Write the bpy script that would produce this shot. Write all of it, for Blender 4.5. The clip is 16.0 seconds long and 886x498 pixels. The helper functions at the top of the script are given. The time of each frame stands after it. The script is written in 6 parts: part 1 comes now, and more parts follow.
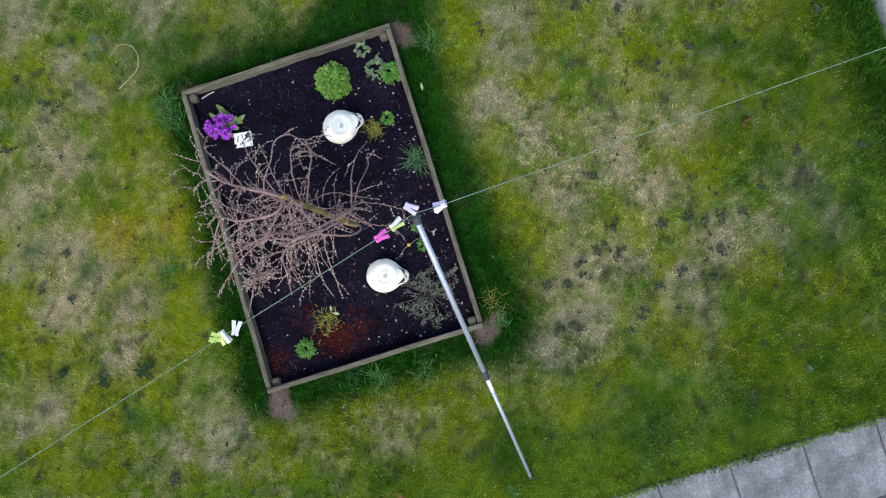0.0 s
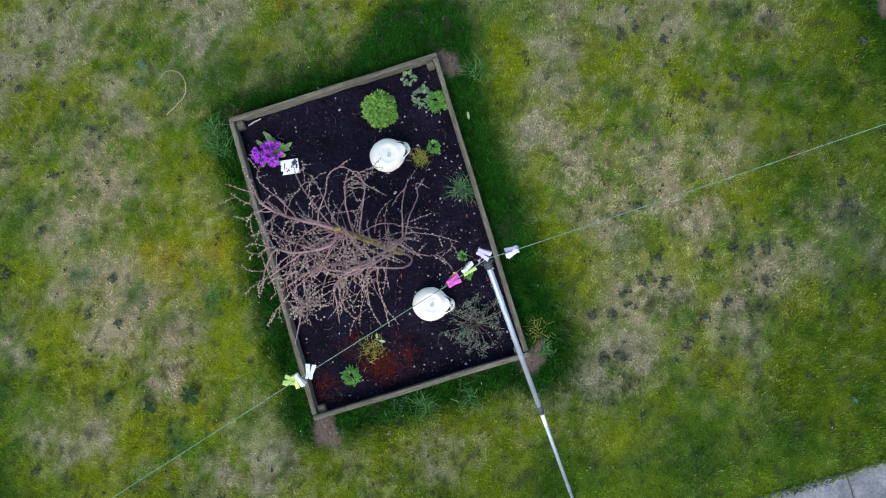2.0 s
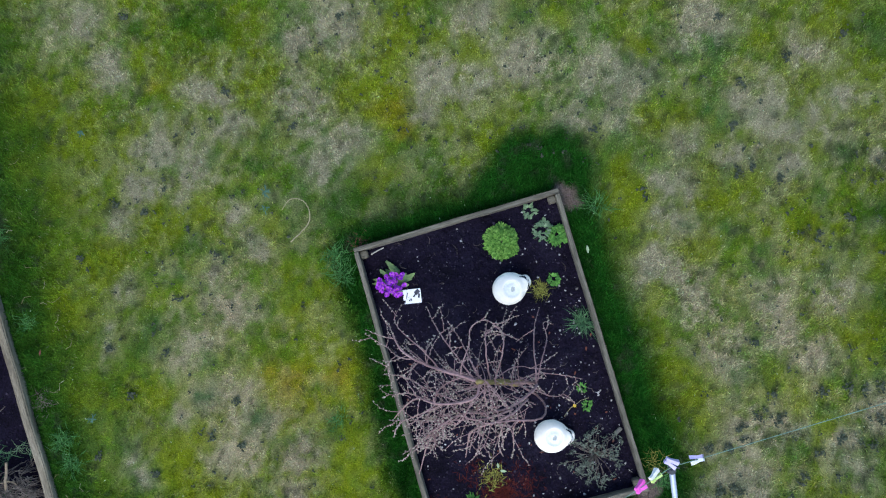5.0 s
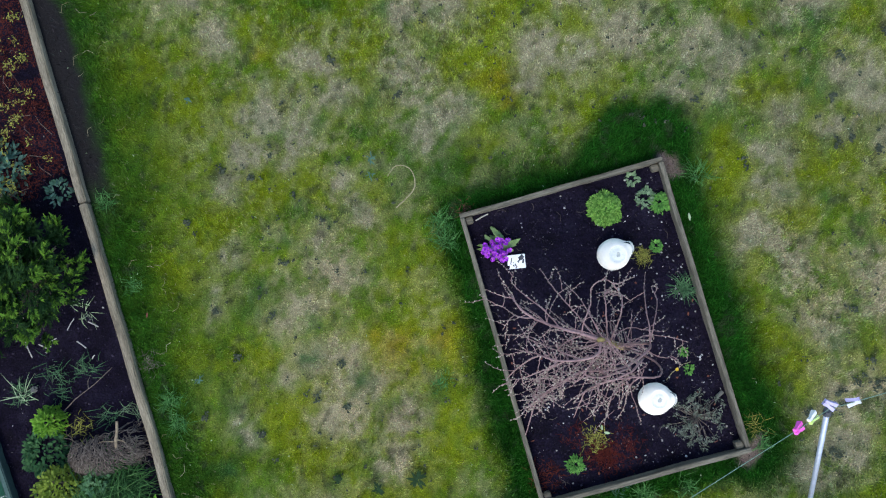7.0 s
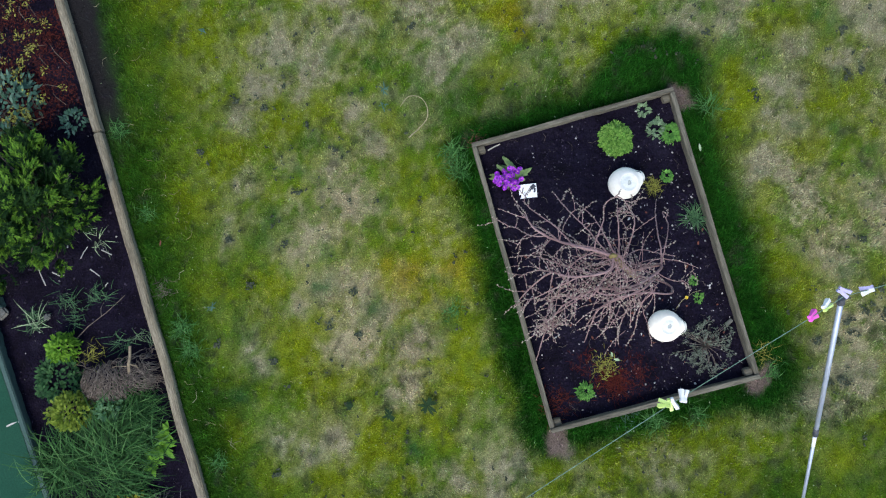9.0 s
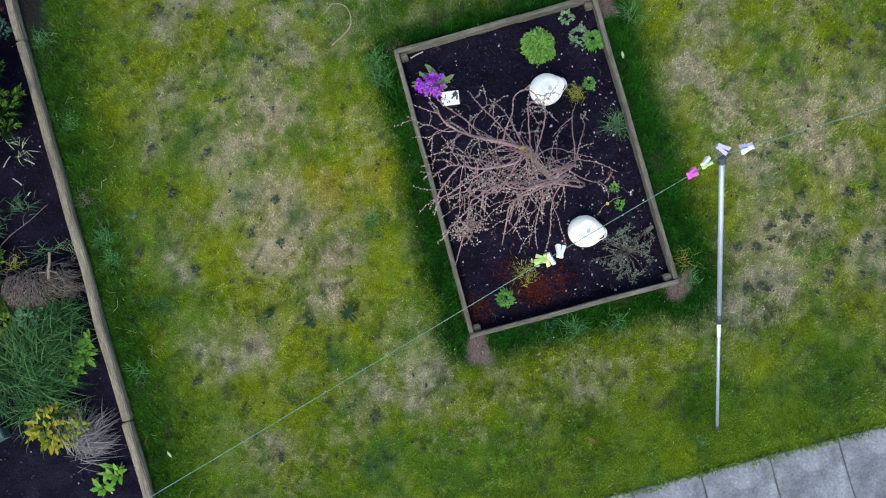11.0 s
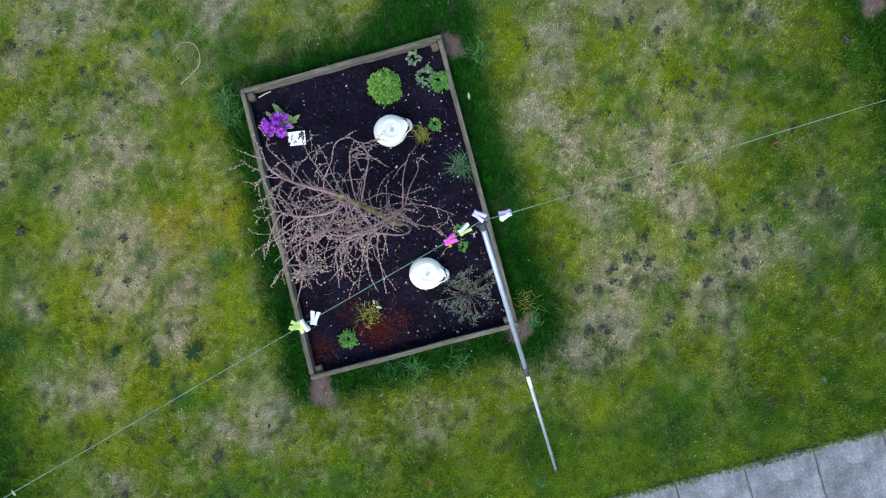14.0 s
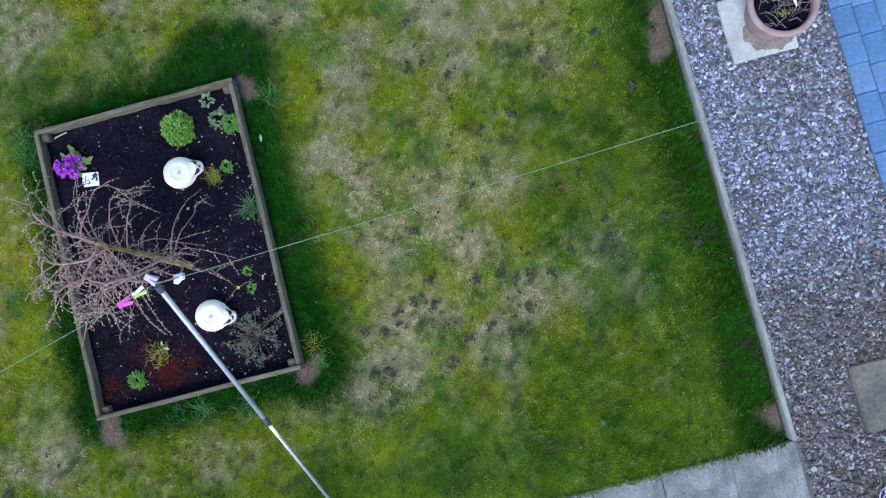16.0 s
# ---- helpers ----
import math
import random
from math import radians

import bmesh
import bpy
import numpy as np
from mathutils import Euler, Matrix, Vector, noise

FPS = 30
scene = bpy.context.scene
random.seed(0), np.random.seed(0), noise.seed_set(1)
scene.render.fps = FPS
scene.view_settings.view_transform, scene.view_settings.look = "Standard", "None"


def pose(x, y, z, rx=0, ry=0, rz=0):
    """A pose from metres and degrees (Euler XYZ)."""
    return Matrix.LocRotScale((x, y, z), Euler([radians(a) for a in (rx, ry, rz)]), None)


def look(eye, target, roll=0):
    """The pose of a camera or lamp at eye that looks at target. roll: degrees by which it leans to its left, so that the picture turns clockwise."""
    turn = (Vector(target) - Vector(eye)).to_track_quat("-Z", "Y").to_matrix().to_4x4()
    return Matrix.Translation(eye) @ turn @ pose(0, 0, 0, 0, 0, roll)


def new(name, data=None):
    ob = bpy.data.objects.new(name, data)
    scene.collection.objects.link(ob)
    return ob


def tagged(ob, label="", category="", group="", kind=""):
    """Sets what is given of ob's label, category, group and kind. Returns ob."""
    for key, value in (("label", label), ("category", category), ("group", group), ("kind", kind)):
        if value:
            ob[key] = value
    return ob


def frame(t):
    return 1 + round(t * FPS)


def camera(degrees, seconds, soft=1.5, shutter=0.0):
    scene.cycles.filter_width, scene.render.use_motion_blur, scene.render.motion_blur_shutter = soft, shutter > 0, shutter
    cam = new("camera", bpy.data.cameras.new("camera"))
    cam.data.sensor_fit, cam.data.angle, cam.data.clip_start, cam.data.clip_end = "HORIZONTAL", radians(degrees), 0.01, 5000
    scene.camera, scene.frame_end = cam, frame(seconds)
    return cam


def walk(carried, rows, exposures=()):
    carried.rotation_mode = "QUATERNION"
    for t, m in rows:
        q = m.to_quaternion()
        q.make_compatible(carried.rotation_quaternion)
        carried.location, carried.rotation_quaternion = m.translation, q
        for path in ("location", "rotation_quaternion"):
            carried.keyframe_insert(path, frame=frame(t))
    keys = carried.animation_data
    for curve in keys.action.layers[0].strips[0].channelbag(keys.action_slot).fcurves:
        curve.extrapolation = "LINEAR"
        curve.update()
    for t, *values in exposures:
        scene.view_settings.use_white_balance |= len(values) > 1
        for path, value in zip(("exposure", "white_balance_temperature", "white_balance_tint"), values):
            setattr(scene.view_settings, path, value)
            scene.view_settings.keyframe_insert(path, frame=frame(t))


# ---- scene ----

# ---------------------------------------------------------------- camera
# seconds, place, and the turn from straight down
cam = camera(56.0, 16.0, soft=1.15)
PATH = [
    (0, 0.7871, -0.8402, 4.9917, 3.641, 3.733, -17.298),
    (0.5, 0.6044, -0.8086, 5.0133, 3.592, 3.738, -17.189),
    (1, 0.5129, -0.7621, 5.0115, 3.581, 3.781, -17.059),
    (1.5, 0.5297, -0.6816, 5.0282, 3.631, 3.829, -16.945),
    (2, 0.5842, -0.6064, 5.0464, 3.733, 3.810, -16.849),
    (2.5, 0.6265, -0.4828, 5.0829, 3.914, 3.728, -16.756),
    (3, 0.6951, -0.3074, 5.1100, 3.855, 3.861, -16.459),
    (3.5, 0.6973, -0.1219, 5.1275, 3.818, 3.927, -16.352),
    (4, 0.6031, 0.0860, 5.1652, 3.812, 3.935, -16.310),
    (4.5, 0.4161, 0.2718, 5.2192, 3.808, 3.918, -16.212),
    (5, 0.1169, 0.3636, 5.2723, 3.806, 3.863, -16.100),
    (5.2, -0.0006, 0.3959, 5.2935, 3.807, 3.837, -16.114),
    (7.3, -0.6335, 0.3094, 5.4115, 3.828, 3.645, -15.555),
    (7.5, -0.6580, 0.2883, 5.4184, 3.815, 3.625, -15.536),
    (8, -0.7524, 0.1825, 5.4509, 3.941, 3.598, -15.426),
    (8.5, -0.8200, 0.0725, 5.4176, 3.967, 3.525, -15.258),
    (9, -0.8004, -0.1004, 5.4168, 3.976, 3.547, -15.169),
    (9.5, -0.7001, -0.3240, 5.4017, 3.906, 3.519, -15.082),
    (10, -0.6137, -0.5455, 5.3543, 3.876, 3.438, -15.016),
    (10.2, -0.5790, -0.6281, 5.3393, 3.832, 3.418, -14.985),
    (12.3, -0.2538, -0.8207, 5.3240, 3.560, 3.354, -15.007),
    (12.5, -0.1886, -0.7957, 5.3206, 3.541, 3.297, -14.990),
    (13, 0.0228, -0.7582, 5.3064, 3.616, 3.271, -14.857),
    (13.5, 0.2907, -0.7597, 5.3215, 3.593, 3.318, -14.742),
    (14, 0.5420, -0.7543, 5.2915, 3.504, 3.252, -14.669),
    (14.5, 0.8083, -0.7407, 5.2740, 3.638, 3.208, -14.614),
    (15, 1.1766, -0.7411, 5.3038, 3.665, 3.250, -14.560),
    (15.5, 1.5483, -0.8116, 5.3020, 3.682, 3.252, -14.506),
    (16, 1.9017, -0.8545, 5.2625, 3.736, 3.210, -14.462),
]
walk(cam, [(t, pose(x, y, z, a, b, c)) for t, x, y, z, a, b, c in PATH],
     exposures=[(0.0, 0.90, 6750, 8), (1.5, 0.92, 6600, 8), (3.5, 0.92, 6150, 8), (5.0, 0.92, 5950, 8), (7.5, 0.97, 6300, 8), (9.0, 0.97, 6450, 8), (12.5, 1.0, 6450, 7), (14.5, 1.0, 6100, 6), (16.0, 1.0, 6050, 6)])

# ---------------------------------------------------------------- light: overcast evening sky
world = bpy.data.worlds.new("sky")
scene.world = world
world.use_nodes = True
wn = world.node_tree.nodes
sky = wn.new("ShaderNodeTexSky")
sky.sky_type, sky.sun_disc = "NISHITA", False
sky.sun_elevation, sky.sun_rotation = radians(38), radians(200)
world.node_tree.links.new(sky.outputs[0], wn["Background"].inputs[0])
wn["Background"].inputs[1].default_value = 0.15
sun = new("sun", bpy.data.lights.new("sun", "SUN"))
sun.data.energy, sun.data.angle, sun.data.color = 1.3, radians(25), (1.0, 0.95, 0.88)
sun.matrix_world = look((0, 0, 20), (3.5, 7.0, 8.0))

# ---------------------------------------------------------------- helpers
rng = np.random.default_rng(7)
TAB = rng.random((256, 256))


def vnoise(x, y, seed=0):
    """Smooth value noise, 0 to 1."""
    x, y = np.asarray(x, float) + seed * 17.3, np.asarray(y, float) + seed * 7.7
    xi, yi = np.floor(x).astype(int), np.floor(y).astype(int)
    fx, fy = x - xi, y - yi
    fx, fy = fx * fx * (3 - 2 * fx), fy * fy * (3 - 2 * fy)
    a, b = TAB[xi % 256, yi % 256], TAB[(xi + 1) % 256, yi % 256]
    c, d = TAB[xi % 256, (yi + 1) % 256], TAB[(xi + 1) % 256, (yi + 1) % 256]
    return (a * (1 - fx) + b * fx) * (1 - fy) + (c * (1 - fx) + d * fx) * fy


def fbm(x, y, scale, seed=0, octaves=4):
    total, amp, norm = 0, 1.0, 0
    for k in range(octaves):
        total = total + amp * vnoise(x * scale * 2**k, y * scale * 2**k, seed + k * 3)
        norm += amp
        amp *= 0.55
    return total / norm


def smooth(lo, hi, v):
    v = np.clip((v - lo) / (hi - lo), 0, 1)
    return v * v * (3 - 2 * v)


class Builder:
    """Collects vertices and faces (all of one size) for one mesh."""

    def __init__(self):
        self.v, self.f, self.n = [], [], 0

    def add(self, v, f):
        v = np.asarray(v, float).reshape(-1, 3)
        for face in f:
            self.f.append([int(i) + self.n for i in face])
        self.v.append(v)
        self.n += len(v)
        return self

    def mesh(self, name, material, shade_smooth=False):
        me = bpy.data.meshes.new(name)
        v = np.concatenate(self.v) if self.v else np.zeros((0, 3))
        me.from_pydata(v.tolist(), [], self.f)
        for m in material if isinstance(material, (list, tuple)) else [material]:
            me.materials.append(m)
        if shade_smooth:
            me.polygons.foreach_set("use_smooth", [True] * len(me.polygons))
        me.update()
        return me


def part(name, data, material, parent=None, label="", shade_smooth=False, kind=""):
    """Links a bmesh, a Builder or a mesh as one object, under a parent where given."""
    if isinstance(data, Builder):
        me = data.mesh(name, material, shade_smooth)
    elif isinstance(data, bmesh.types.BMesh):
        me = bpy.data.meshes.new(name)
        data.to_mesh(me)
        data.free()
        for m in material if isinstance(material, (list, tuple)) else [material]:
            me.materials.append(m)
        if shade_smooth:
            me.polygons.foreach_set("use_smooth", [True] * len(me.polygons))
    else:
        me = data
    ob = new(name, me)
    if parent is not None:
        ob.parent = parent
    if label:
        ob["label"] = label
    if kind:
        ob["kind"] = kind
    return ob


def thing(name, x, y, z, label, category, group="", rz=0.0):
    """An Empty at the base of a thing, which parents its parts."""
    ob = new(name)
    ob.empty_display_size = 0.05
    ob.matrix_world = pose(x, y, z, 0, 0, rz)
    return tagged(ob, label, category, group)


def box_bm(sx, sy, sz, bevel=0.004, wobble=0.0, cuts=0, seed=0):
    """A worn box that stands on z = 0, centred in x and y."""
    bm = bmesh.new()
    bmesh.ops.create_cube(bm, size=1)
    bmesh.ops.scale(bm, vec=(sx, sy, sz), verts=bm.verts)
    bmesh.ops.translate(bm, vec=(0, 0, sz / 2), verts=bm.verts)
    if cuts:
        long_edges = [e for e in bm.edges if e.calc_length() > 0.9 * max(sx, sy)]
        bmesh.ops.subdivide_edges(bm, edges=long_edges, cuts=cuts)
    if bevel:
        bmesh.ops.bevel(bm, geom=[e for e in bm.edges if e.is_manifold and e.calc_face_angle(0) > 0.5], offset=bevel, segments=2, affect="EDGES")
    if wobble:
        for v in bm.verts:
            p = v.co * 3.1 + Vector((seed * 3.7, seed * 1.3, 0))
            v.co += Vector((noise.noise(p), noise.noise(p + Vector((9, 2, 5))), 0.7 * noise.noise(p + Vector((3, 8, 1))))) * wobble
    return bm


def strips(base, az, elev, length, width, droop, seg=3, profile=None):
    """Arching leaf strips: vertices and quads for n leaves at once."""
    n = len(az)
    prof = np.array(profile if profile is not None else [0.55, 1.0, 0.75, 0.08][: seg + 1])
    pts = np.zeros((n, seg + 1, 3))
    pts[:, 0] = base
    for k in range(seg):
        e = elev - droop * (k + 0.5) / seg
        step = np.stack([np.cos(e) * np.cos(az), np.cos(e) * np.sin(az), np.sin(e)], 1) * (length / seg)[:, None]
        pts[:, k + 1] = pts[:, k] + step
    side = np.stack([-np.sin(az), np.cos(az), 0 * az], 1)[:, None] * (prof[None, :, None] * width[:, None, None] / 2)
    v = np.stack([pts - side, pts + side], 2).reshape(-1, 3)
    one = np.array([[2 * k, 2 * k + 1, 2 * k + 3, 2 * k + 2] for k in range(seg)])
    f = (one[None] + (np.arange(n) * 2 * (seg + 1))[:, None, None]).reshape(-1, 4)
    return v, f.tolist()


def tube(points, r0, r1, sides=5):
    """A tapered tube along a line of points."""
    p = np.asarray(points, float)
    n = len(p)
    tan = np.gradient(p, axis=0)
    tan /= np.linalg.norm(tan, axis=1, keepdims=True) + 1e-9
    ref = np.array([0.31, 0.17, 0.93])
    a = np.cross(tan, ref)
    a /= np.linalg.norm(a, axis=1, keepdims=True) + 1e-9
    b = np.cross(tan, a)
    r = np.linspace(r0, r1, n)[:, None, None]
    ang = np.linspace(0, 2 * np.pi, sides, endpoint=False)
    v = p[:, None] + r * (np.cos(ang)[None, :, None] * a[:, None] + np.sin(ang)[None, :, None] * b[:, None])
    f = [[i * sides + j, i * sides + (j + 1) % sides, (i + 1) * sides + (j + 1) % sides, (i + 1) * sides + j] for i in range(n - 1) for j in range(sides)]
    f += [list(range(sides))[::-1], [(n - 1) * sides + j for j in range(sides)]]
    return v.reshape(-1, 3), f


def ico(sub=1):
    bm = bmesh.new()
    bmesh.ops.create_icosphere(bm, subdivisions=sub, radius=1)
    v, f = np.array([v.co[:] for v in bm.verts]), [[w.index for w in q.verts] for q in bm.faces]
    bm.free()
    return v, f


ICO_V, ICO_F = ico(1)


def pebbles(b, pos, size, squash=0.6, jitter=0.25):
    """Adds rough stones to a Builder."""
    for p, s in zip(pos, size):
        v = ICO_V * (1 + jitter * rng.uniform(-1, 1, (len(ICO_V), 1)))
        sc = s * np.array([rng.uniform(0.8, 1.35), rng.uniform(0.65, 1.0), squash * rng.uniform(0.7, 1.2)])
        a = rng.uniform(0, np.pi)
        v = v * sc
        v = np.stack([v[:, 0] * np.cos(a) - v[:, 1] * np.sin(a), v[:, 0] * np.sin(a) + v[:, 1] * np.cos(a), v[:, 2]], 1)
        b.add(v + p, ICO_F)


# ---------------------------------------------------------------- materials
def material(name, stops, scale=8.0, stretch=(1, 1, 1), rough=0.8, bump=0.3, bump_scale=60.0, spread="noise", metallic=0.0, fine=0.25, spec=0.3, island=0.0):
    """Stops: colours from low to high of a two-scale noise, or of each island's or object's own random number."""
    m = bpy.data.materials.new(name)
    m.use_nodes = True
    t, p = m.node_tree, m.node_tree.nodes["Principled BSDF"]
    put = t.nodes.new
    co = put("ShaderNodeTexCoord")
    mp = put("ShaderNodeMapping")
    mp.inputs["Scale"].default_value = stretch
    t.links.new(co.outputs["Object"], mp.inputs["Vector"])
    big, small = put("ShaderNodeTexNoise"), put("ShaderNodeTexNoise")
    big.inputs["Scale"].default_value, big.inputs["Detail"].default_value = scale, 4
    small.inputs["Scale"].default_value, small.inputs["Detail"].default_value = bump_scale, 5
    for nz in (big, small):
        t.links.new(mp.outputs[0], nz.inputs["Vector"])
    ramp = put("ShaderNodeValToRGB")
    el = ramp.color_ramp.elements
    while len(el) < len(stops):
        el.new(0.5)
    for k, c in enumerate(stops):
        el[k].position = k / max(1, len(stops) - 1) if spread != "noise" else 0.28 + 0.44 * k / max(1, len(stops) - 1)
        el[k].color = (*c, 1)
    if spread == "island":
        src = put("ShaderNodeNewGeometry").outputs["Random Per Island"]
    elif spread == "object":
        src = put("ShaderNodeObjectInfo").outputs["Random"]
    else:
        src = big.outputs["Fac"]
    t.links.new(src, ramp.inputs[0])
    # fine grain: brightens and darkens
    grain = put("ShaderNodeMapRange")
    grain.inputs["From Min"].default_value, grain.inputs["From Max"].default_value = 0.3, 0.7
    grain.inputs["To Min"].default_value, grain.inputs["To Max"].default_value = 1 - fine, 1 + fine
    t.links.new(small.outputs["Fac"], grain.inputs["Value"])
    mul = put("ShaderNodeVectorMath")
    mul.operation = "SCALE"
    t.links.new(ramp.outputs[0], mul.inputs[0])
    t.links.new(grain.outputs[0], mul.inputs["Scale"])
    out = mul.outputs[0]
    if spread != "noise" or island:
        wear = put("ShaderNodeMapRange")
        wear.inputs["From Min"].default_value, wear.inputs["From Max"].default_value = 0.3, 0.7
        wear.inputs["To Min"].default_value, wear.inputs["To Max"].default_value = 0.78, 1.22
        t.links.new(big.outputs["Fac"], wear.inputs["Value"])
        again = put("ShaderNodeVectorMath")
        again.operation = "SCALE"
        t.links.new(out, again.inputs[0])
        t.links.new(wear.outputs[0], again.inputs["Scale"])
        out = again.outputs[0]
    t.links.new(out, p.inputs["Base Color"])
    p.inputs["Roughness"].default_value = rough
    p.inputs["Metallic"].default_value = metallic
    p.inputs["Specular IOR Level"].default_value = spec
    if bump:
        bp = put("ShaderNodeBump")
        bp.inputs["Strength"].default_value, bp.inputs["Distance"].default_value = bump, 0.01
        t.links.new(small.outputs["Fac"], bp.inputs["Height"])
        t.links.new(bp.outputs[0], p.inputs["Normal"])
    return m


def toned(name, rough=0.75, bump_scale=180.0, fine=0.35):
    """A material whose colour is stored with the mesh (the lawn's own mix of plants and its painted shadow), with grain
    on top.
    """
    m = material(name, [(1, 1, 1), (1, 1, 1)], 3, rough=rough, bump=0.5, bump_scale=bump_scale, fine=fine, spec=0.04)
    t = m.node_tree
    at = t.nodes.new("ShaderNodeAttribute")
    at.attribute_name = "tone"
    for nd in t.nodes:
        if nd.type == "VECT_MATH":
            t.links.new(at.outputs["Color"], nd.inputs[0])
    return m


GRASS = toned("grass_blades", 0.6)
TURF = toned("turf", 0.95, 120.0, 0.45)
FAR = material("far_ground", [(0.05, 0.08, 0.02), (0.12, 0.12, 0.04), (0.09, 0.10, 0.03)], 0.8, bump=0.3, bump_scale=30)
SOIL = material("dark_compost", [(0.004, 0.003, 0.007), (0.007, 0.005, 0.013), (0.012, 0.010, 0.020)], 7, bump=0.9, bump_scale=90, fine=0.6, rough=0.95, spec=0.1)
CRUMB = material("soil_crumbs", [(0.005, 0.005, 0.009), (0.010, 0.008, 0.014), (0.022, 0.017, 0.028), (0.051, 0.042, 0.064)], 30, spread="island", rough=0.95, bump=0.4, spec=0.1)
GRIT = material("pale_grit", [(0.128, 0.115, 0.109), (0.281, 0.268, 0.255), (0.433, 0.421, 0.408)], 30, spread="island", rough=0.8, bump=0.2)
WOOD = material("weathered_timber", [(0.070, 0.063, 0.046), (0.133, 0.120, 0.088), (0.196, 0.179, 0.137)], 5, (0.634, 5.670, 5.465), 0.9, 0.7, 30, fine=0.35)
EDGEWOOD = material("brown_timber", [(0.128, 0.106, 0.072), (0.221, 0.187, 0.128), (0.306, 0.264, 0.187)], 4, (7.650, 0.850, 7.650), 0.9, 0.7, 30, fine=0.35)
PALEWOOD = material("bleached_board", [(0.158, 0.172, 0.172), (0.251, 0.264, 0.264), (0.317, 0.330, 0.323)], 4, (5.940, 0.660, 5.940), 0.85, 0.5, 30)
SLAB = material("concrete_slab", [(0.142, 0.150, 0.163), (0.178, 0.186, 0.198), (0.218, 0.226, 0.236)], 9, rough=0.9, bump=0.5, bump_scale=70, fine=0.22, island=1)
SLATE = material("grey_brown_slab", [(0.075, 0.080, 0.085), (0.105, 0.108, 0.10), (0.145, 0.140, 0.118), (0.20, 0.195, 0.17)], 5, rough=0.6, bump=0.4, bump_scale=40)
PALESLAB = material("damp_pale_slab", [(0.34, 0.34, 0.34), (0.44, 0.455, 0.48), (0.48, 0.50, 0.54)], 7, rough=0.8, bump=0.3, bump_scale=50, fine=0.12)
DAMPSTAIN = material("brown_damp_stain", [(0.15, 0.135, 0.12), (0.20, 0.185, 0.165), (0.27, 0.255, 0.24)], 14, rough=0.6, bump=0.2, bump_scale=60)
BLUEPAVE = material("blue_paver", [(0.083, 0.171, 0.337), (0.102, 0.197, 0.378), (0.128, 0.224, 0.404)], 6, spread="object", rough=0.6, bump=0.35, bump_scale=50, fine=0.15)
GRAVEL = toned("mixed_gravel", 0.75, 150.0, 0.18)
BLUESAND = material("blue_grey_joint_sand", [(0.055, 0.11, 0.22), (0.08, 0.15, 0.28)], 12, rough=0.95, bump=0.5, bump_scale=80)
GRAVELBED = material("gravel_bed", [(0.07, 0.075, 0.09), (0.14, 0.14, 0.16)], 30, bump=0.8, bump_scale=90)
BONE = material("white_plaster", [(0.86, 0.80, 0.69), (0.90, 0.845, 0.74), (0.91, 0.86, 0.765)], 6, rough=0.55, bump=0.12, bump_scale=60, fine=0.04)
SOCKET = material("shaded_socket", [(0.015, 0.017, 0.022), (0.05, 0.05, 0.06)], 20, rough=0.9, bump=0.2)
DISHMID = material("dish_centre", [(0.34, 0.36, 0.33), (0.60, 0.62, 0.58)], 40, rough=0.9, bump=0.1)
DISH = material("dish_tint", [(0.70, 0.72, 0.66), (0.80, 0.80, 0.73), (0.87, 0.84, 0.76)], 14, rough=0.8, bump=0.1, fine=0.1)
TERRA = material("pink_terracotta", [(0.245, 0.162, 0.162), (0.313, 0.218, 0.228), (0.354, 0.282, 0.304)], 8, rough=0.85, bump=0.25, bump_scale=70, fine=0.12)
ALU = material("brushed_aluminium", [(0.360, 0.403, 0.503), (0.432, 0.482, 0.592)], 12, (0.720, 0.720, 0.074), 0.45, 0.1, 80, metallic=0.5, fine=0.1)
BLACKPL = material("dark_plastic", [(0.03, 0.035, 0.05), (0.06, 0.065, 0.08)], 20, rough=0.5, bump=0.1)
WHITEPL = material("white_plastic", [(0.78, 0.78, 0.80), (0.84, 0.84, 0.85)], 20, rough=0.4, bump=0.05, fine=0.05)
LILACPL = material("lilac_plastic", [(0.409, 0.371, 0.608), (0.462, 0.429, 0.640)], 20, rough=0.4, bump=0.05, fine=0.06)
PINKPL = material("pink_plastic", [(0.85, 0.10, 0.55), (0.9, 0.16, 0.62)], 20, rough=0.4, bump=0.05, fine=0.06)
LIMEPL = material("lime_plastic", [(0.50, 0.68, 0.14), (0.60, 0.75, 0.28)], 20, rough=0.4, bump=0.05, fine=0.06)
STEEL = material("peg_spring", [(0.3, 0.3, 0.32), (0.4, 0.4, 0.42)], 20, rough=0.4, metallic=0.9, bump=0)
CORD = material("green_line", [(0.13, 0.22, 0.17), (0.18, 0.28, 0.21)], 30, rough=0.5, bump=0.1)
BARK = material("willow_bark", [(0.144, 0.104, 0.036), (0.230, 0.179, 0.065), (0.288, 0.236, 0.094)], 14, rough=0.9, bump=0.7, bump_scale=70)
TWIG = material("willow_twigs", [(0.165, 0.098, 0.098), (0.255, 0.160, 0.158), (0.335, 0.228, 0.218)], 9, rough=0.8, bump=0.2)
BUD = material("grey_catkin_buds", [(0.24, 0.20, 0.16), (0.32, 0.285, 0.225), (0.41, 0.375, 0.305)], 30, spread="island", rough=0.9, bump=0.2)
DEADTWIG = material("dead_stems", [(0.064, 0.049, 0.041), (0.115, 0.092, 0.076), (0.173, 0.145, 0.118)], 30, spread="island", rough=0.9, bump=0.2)
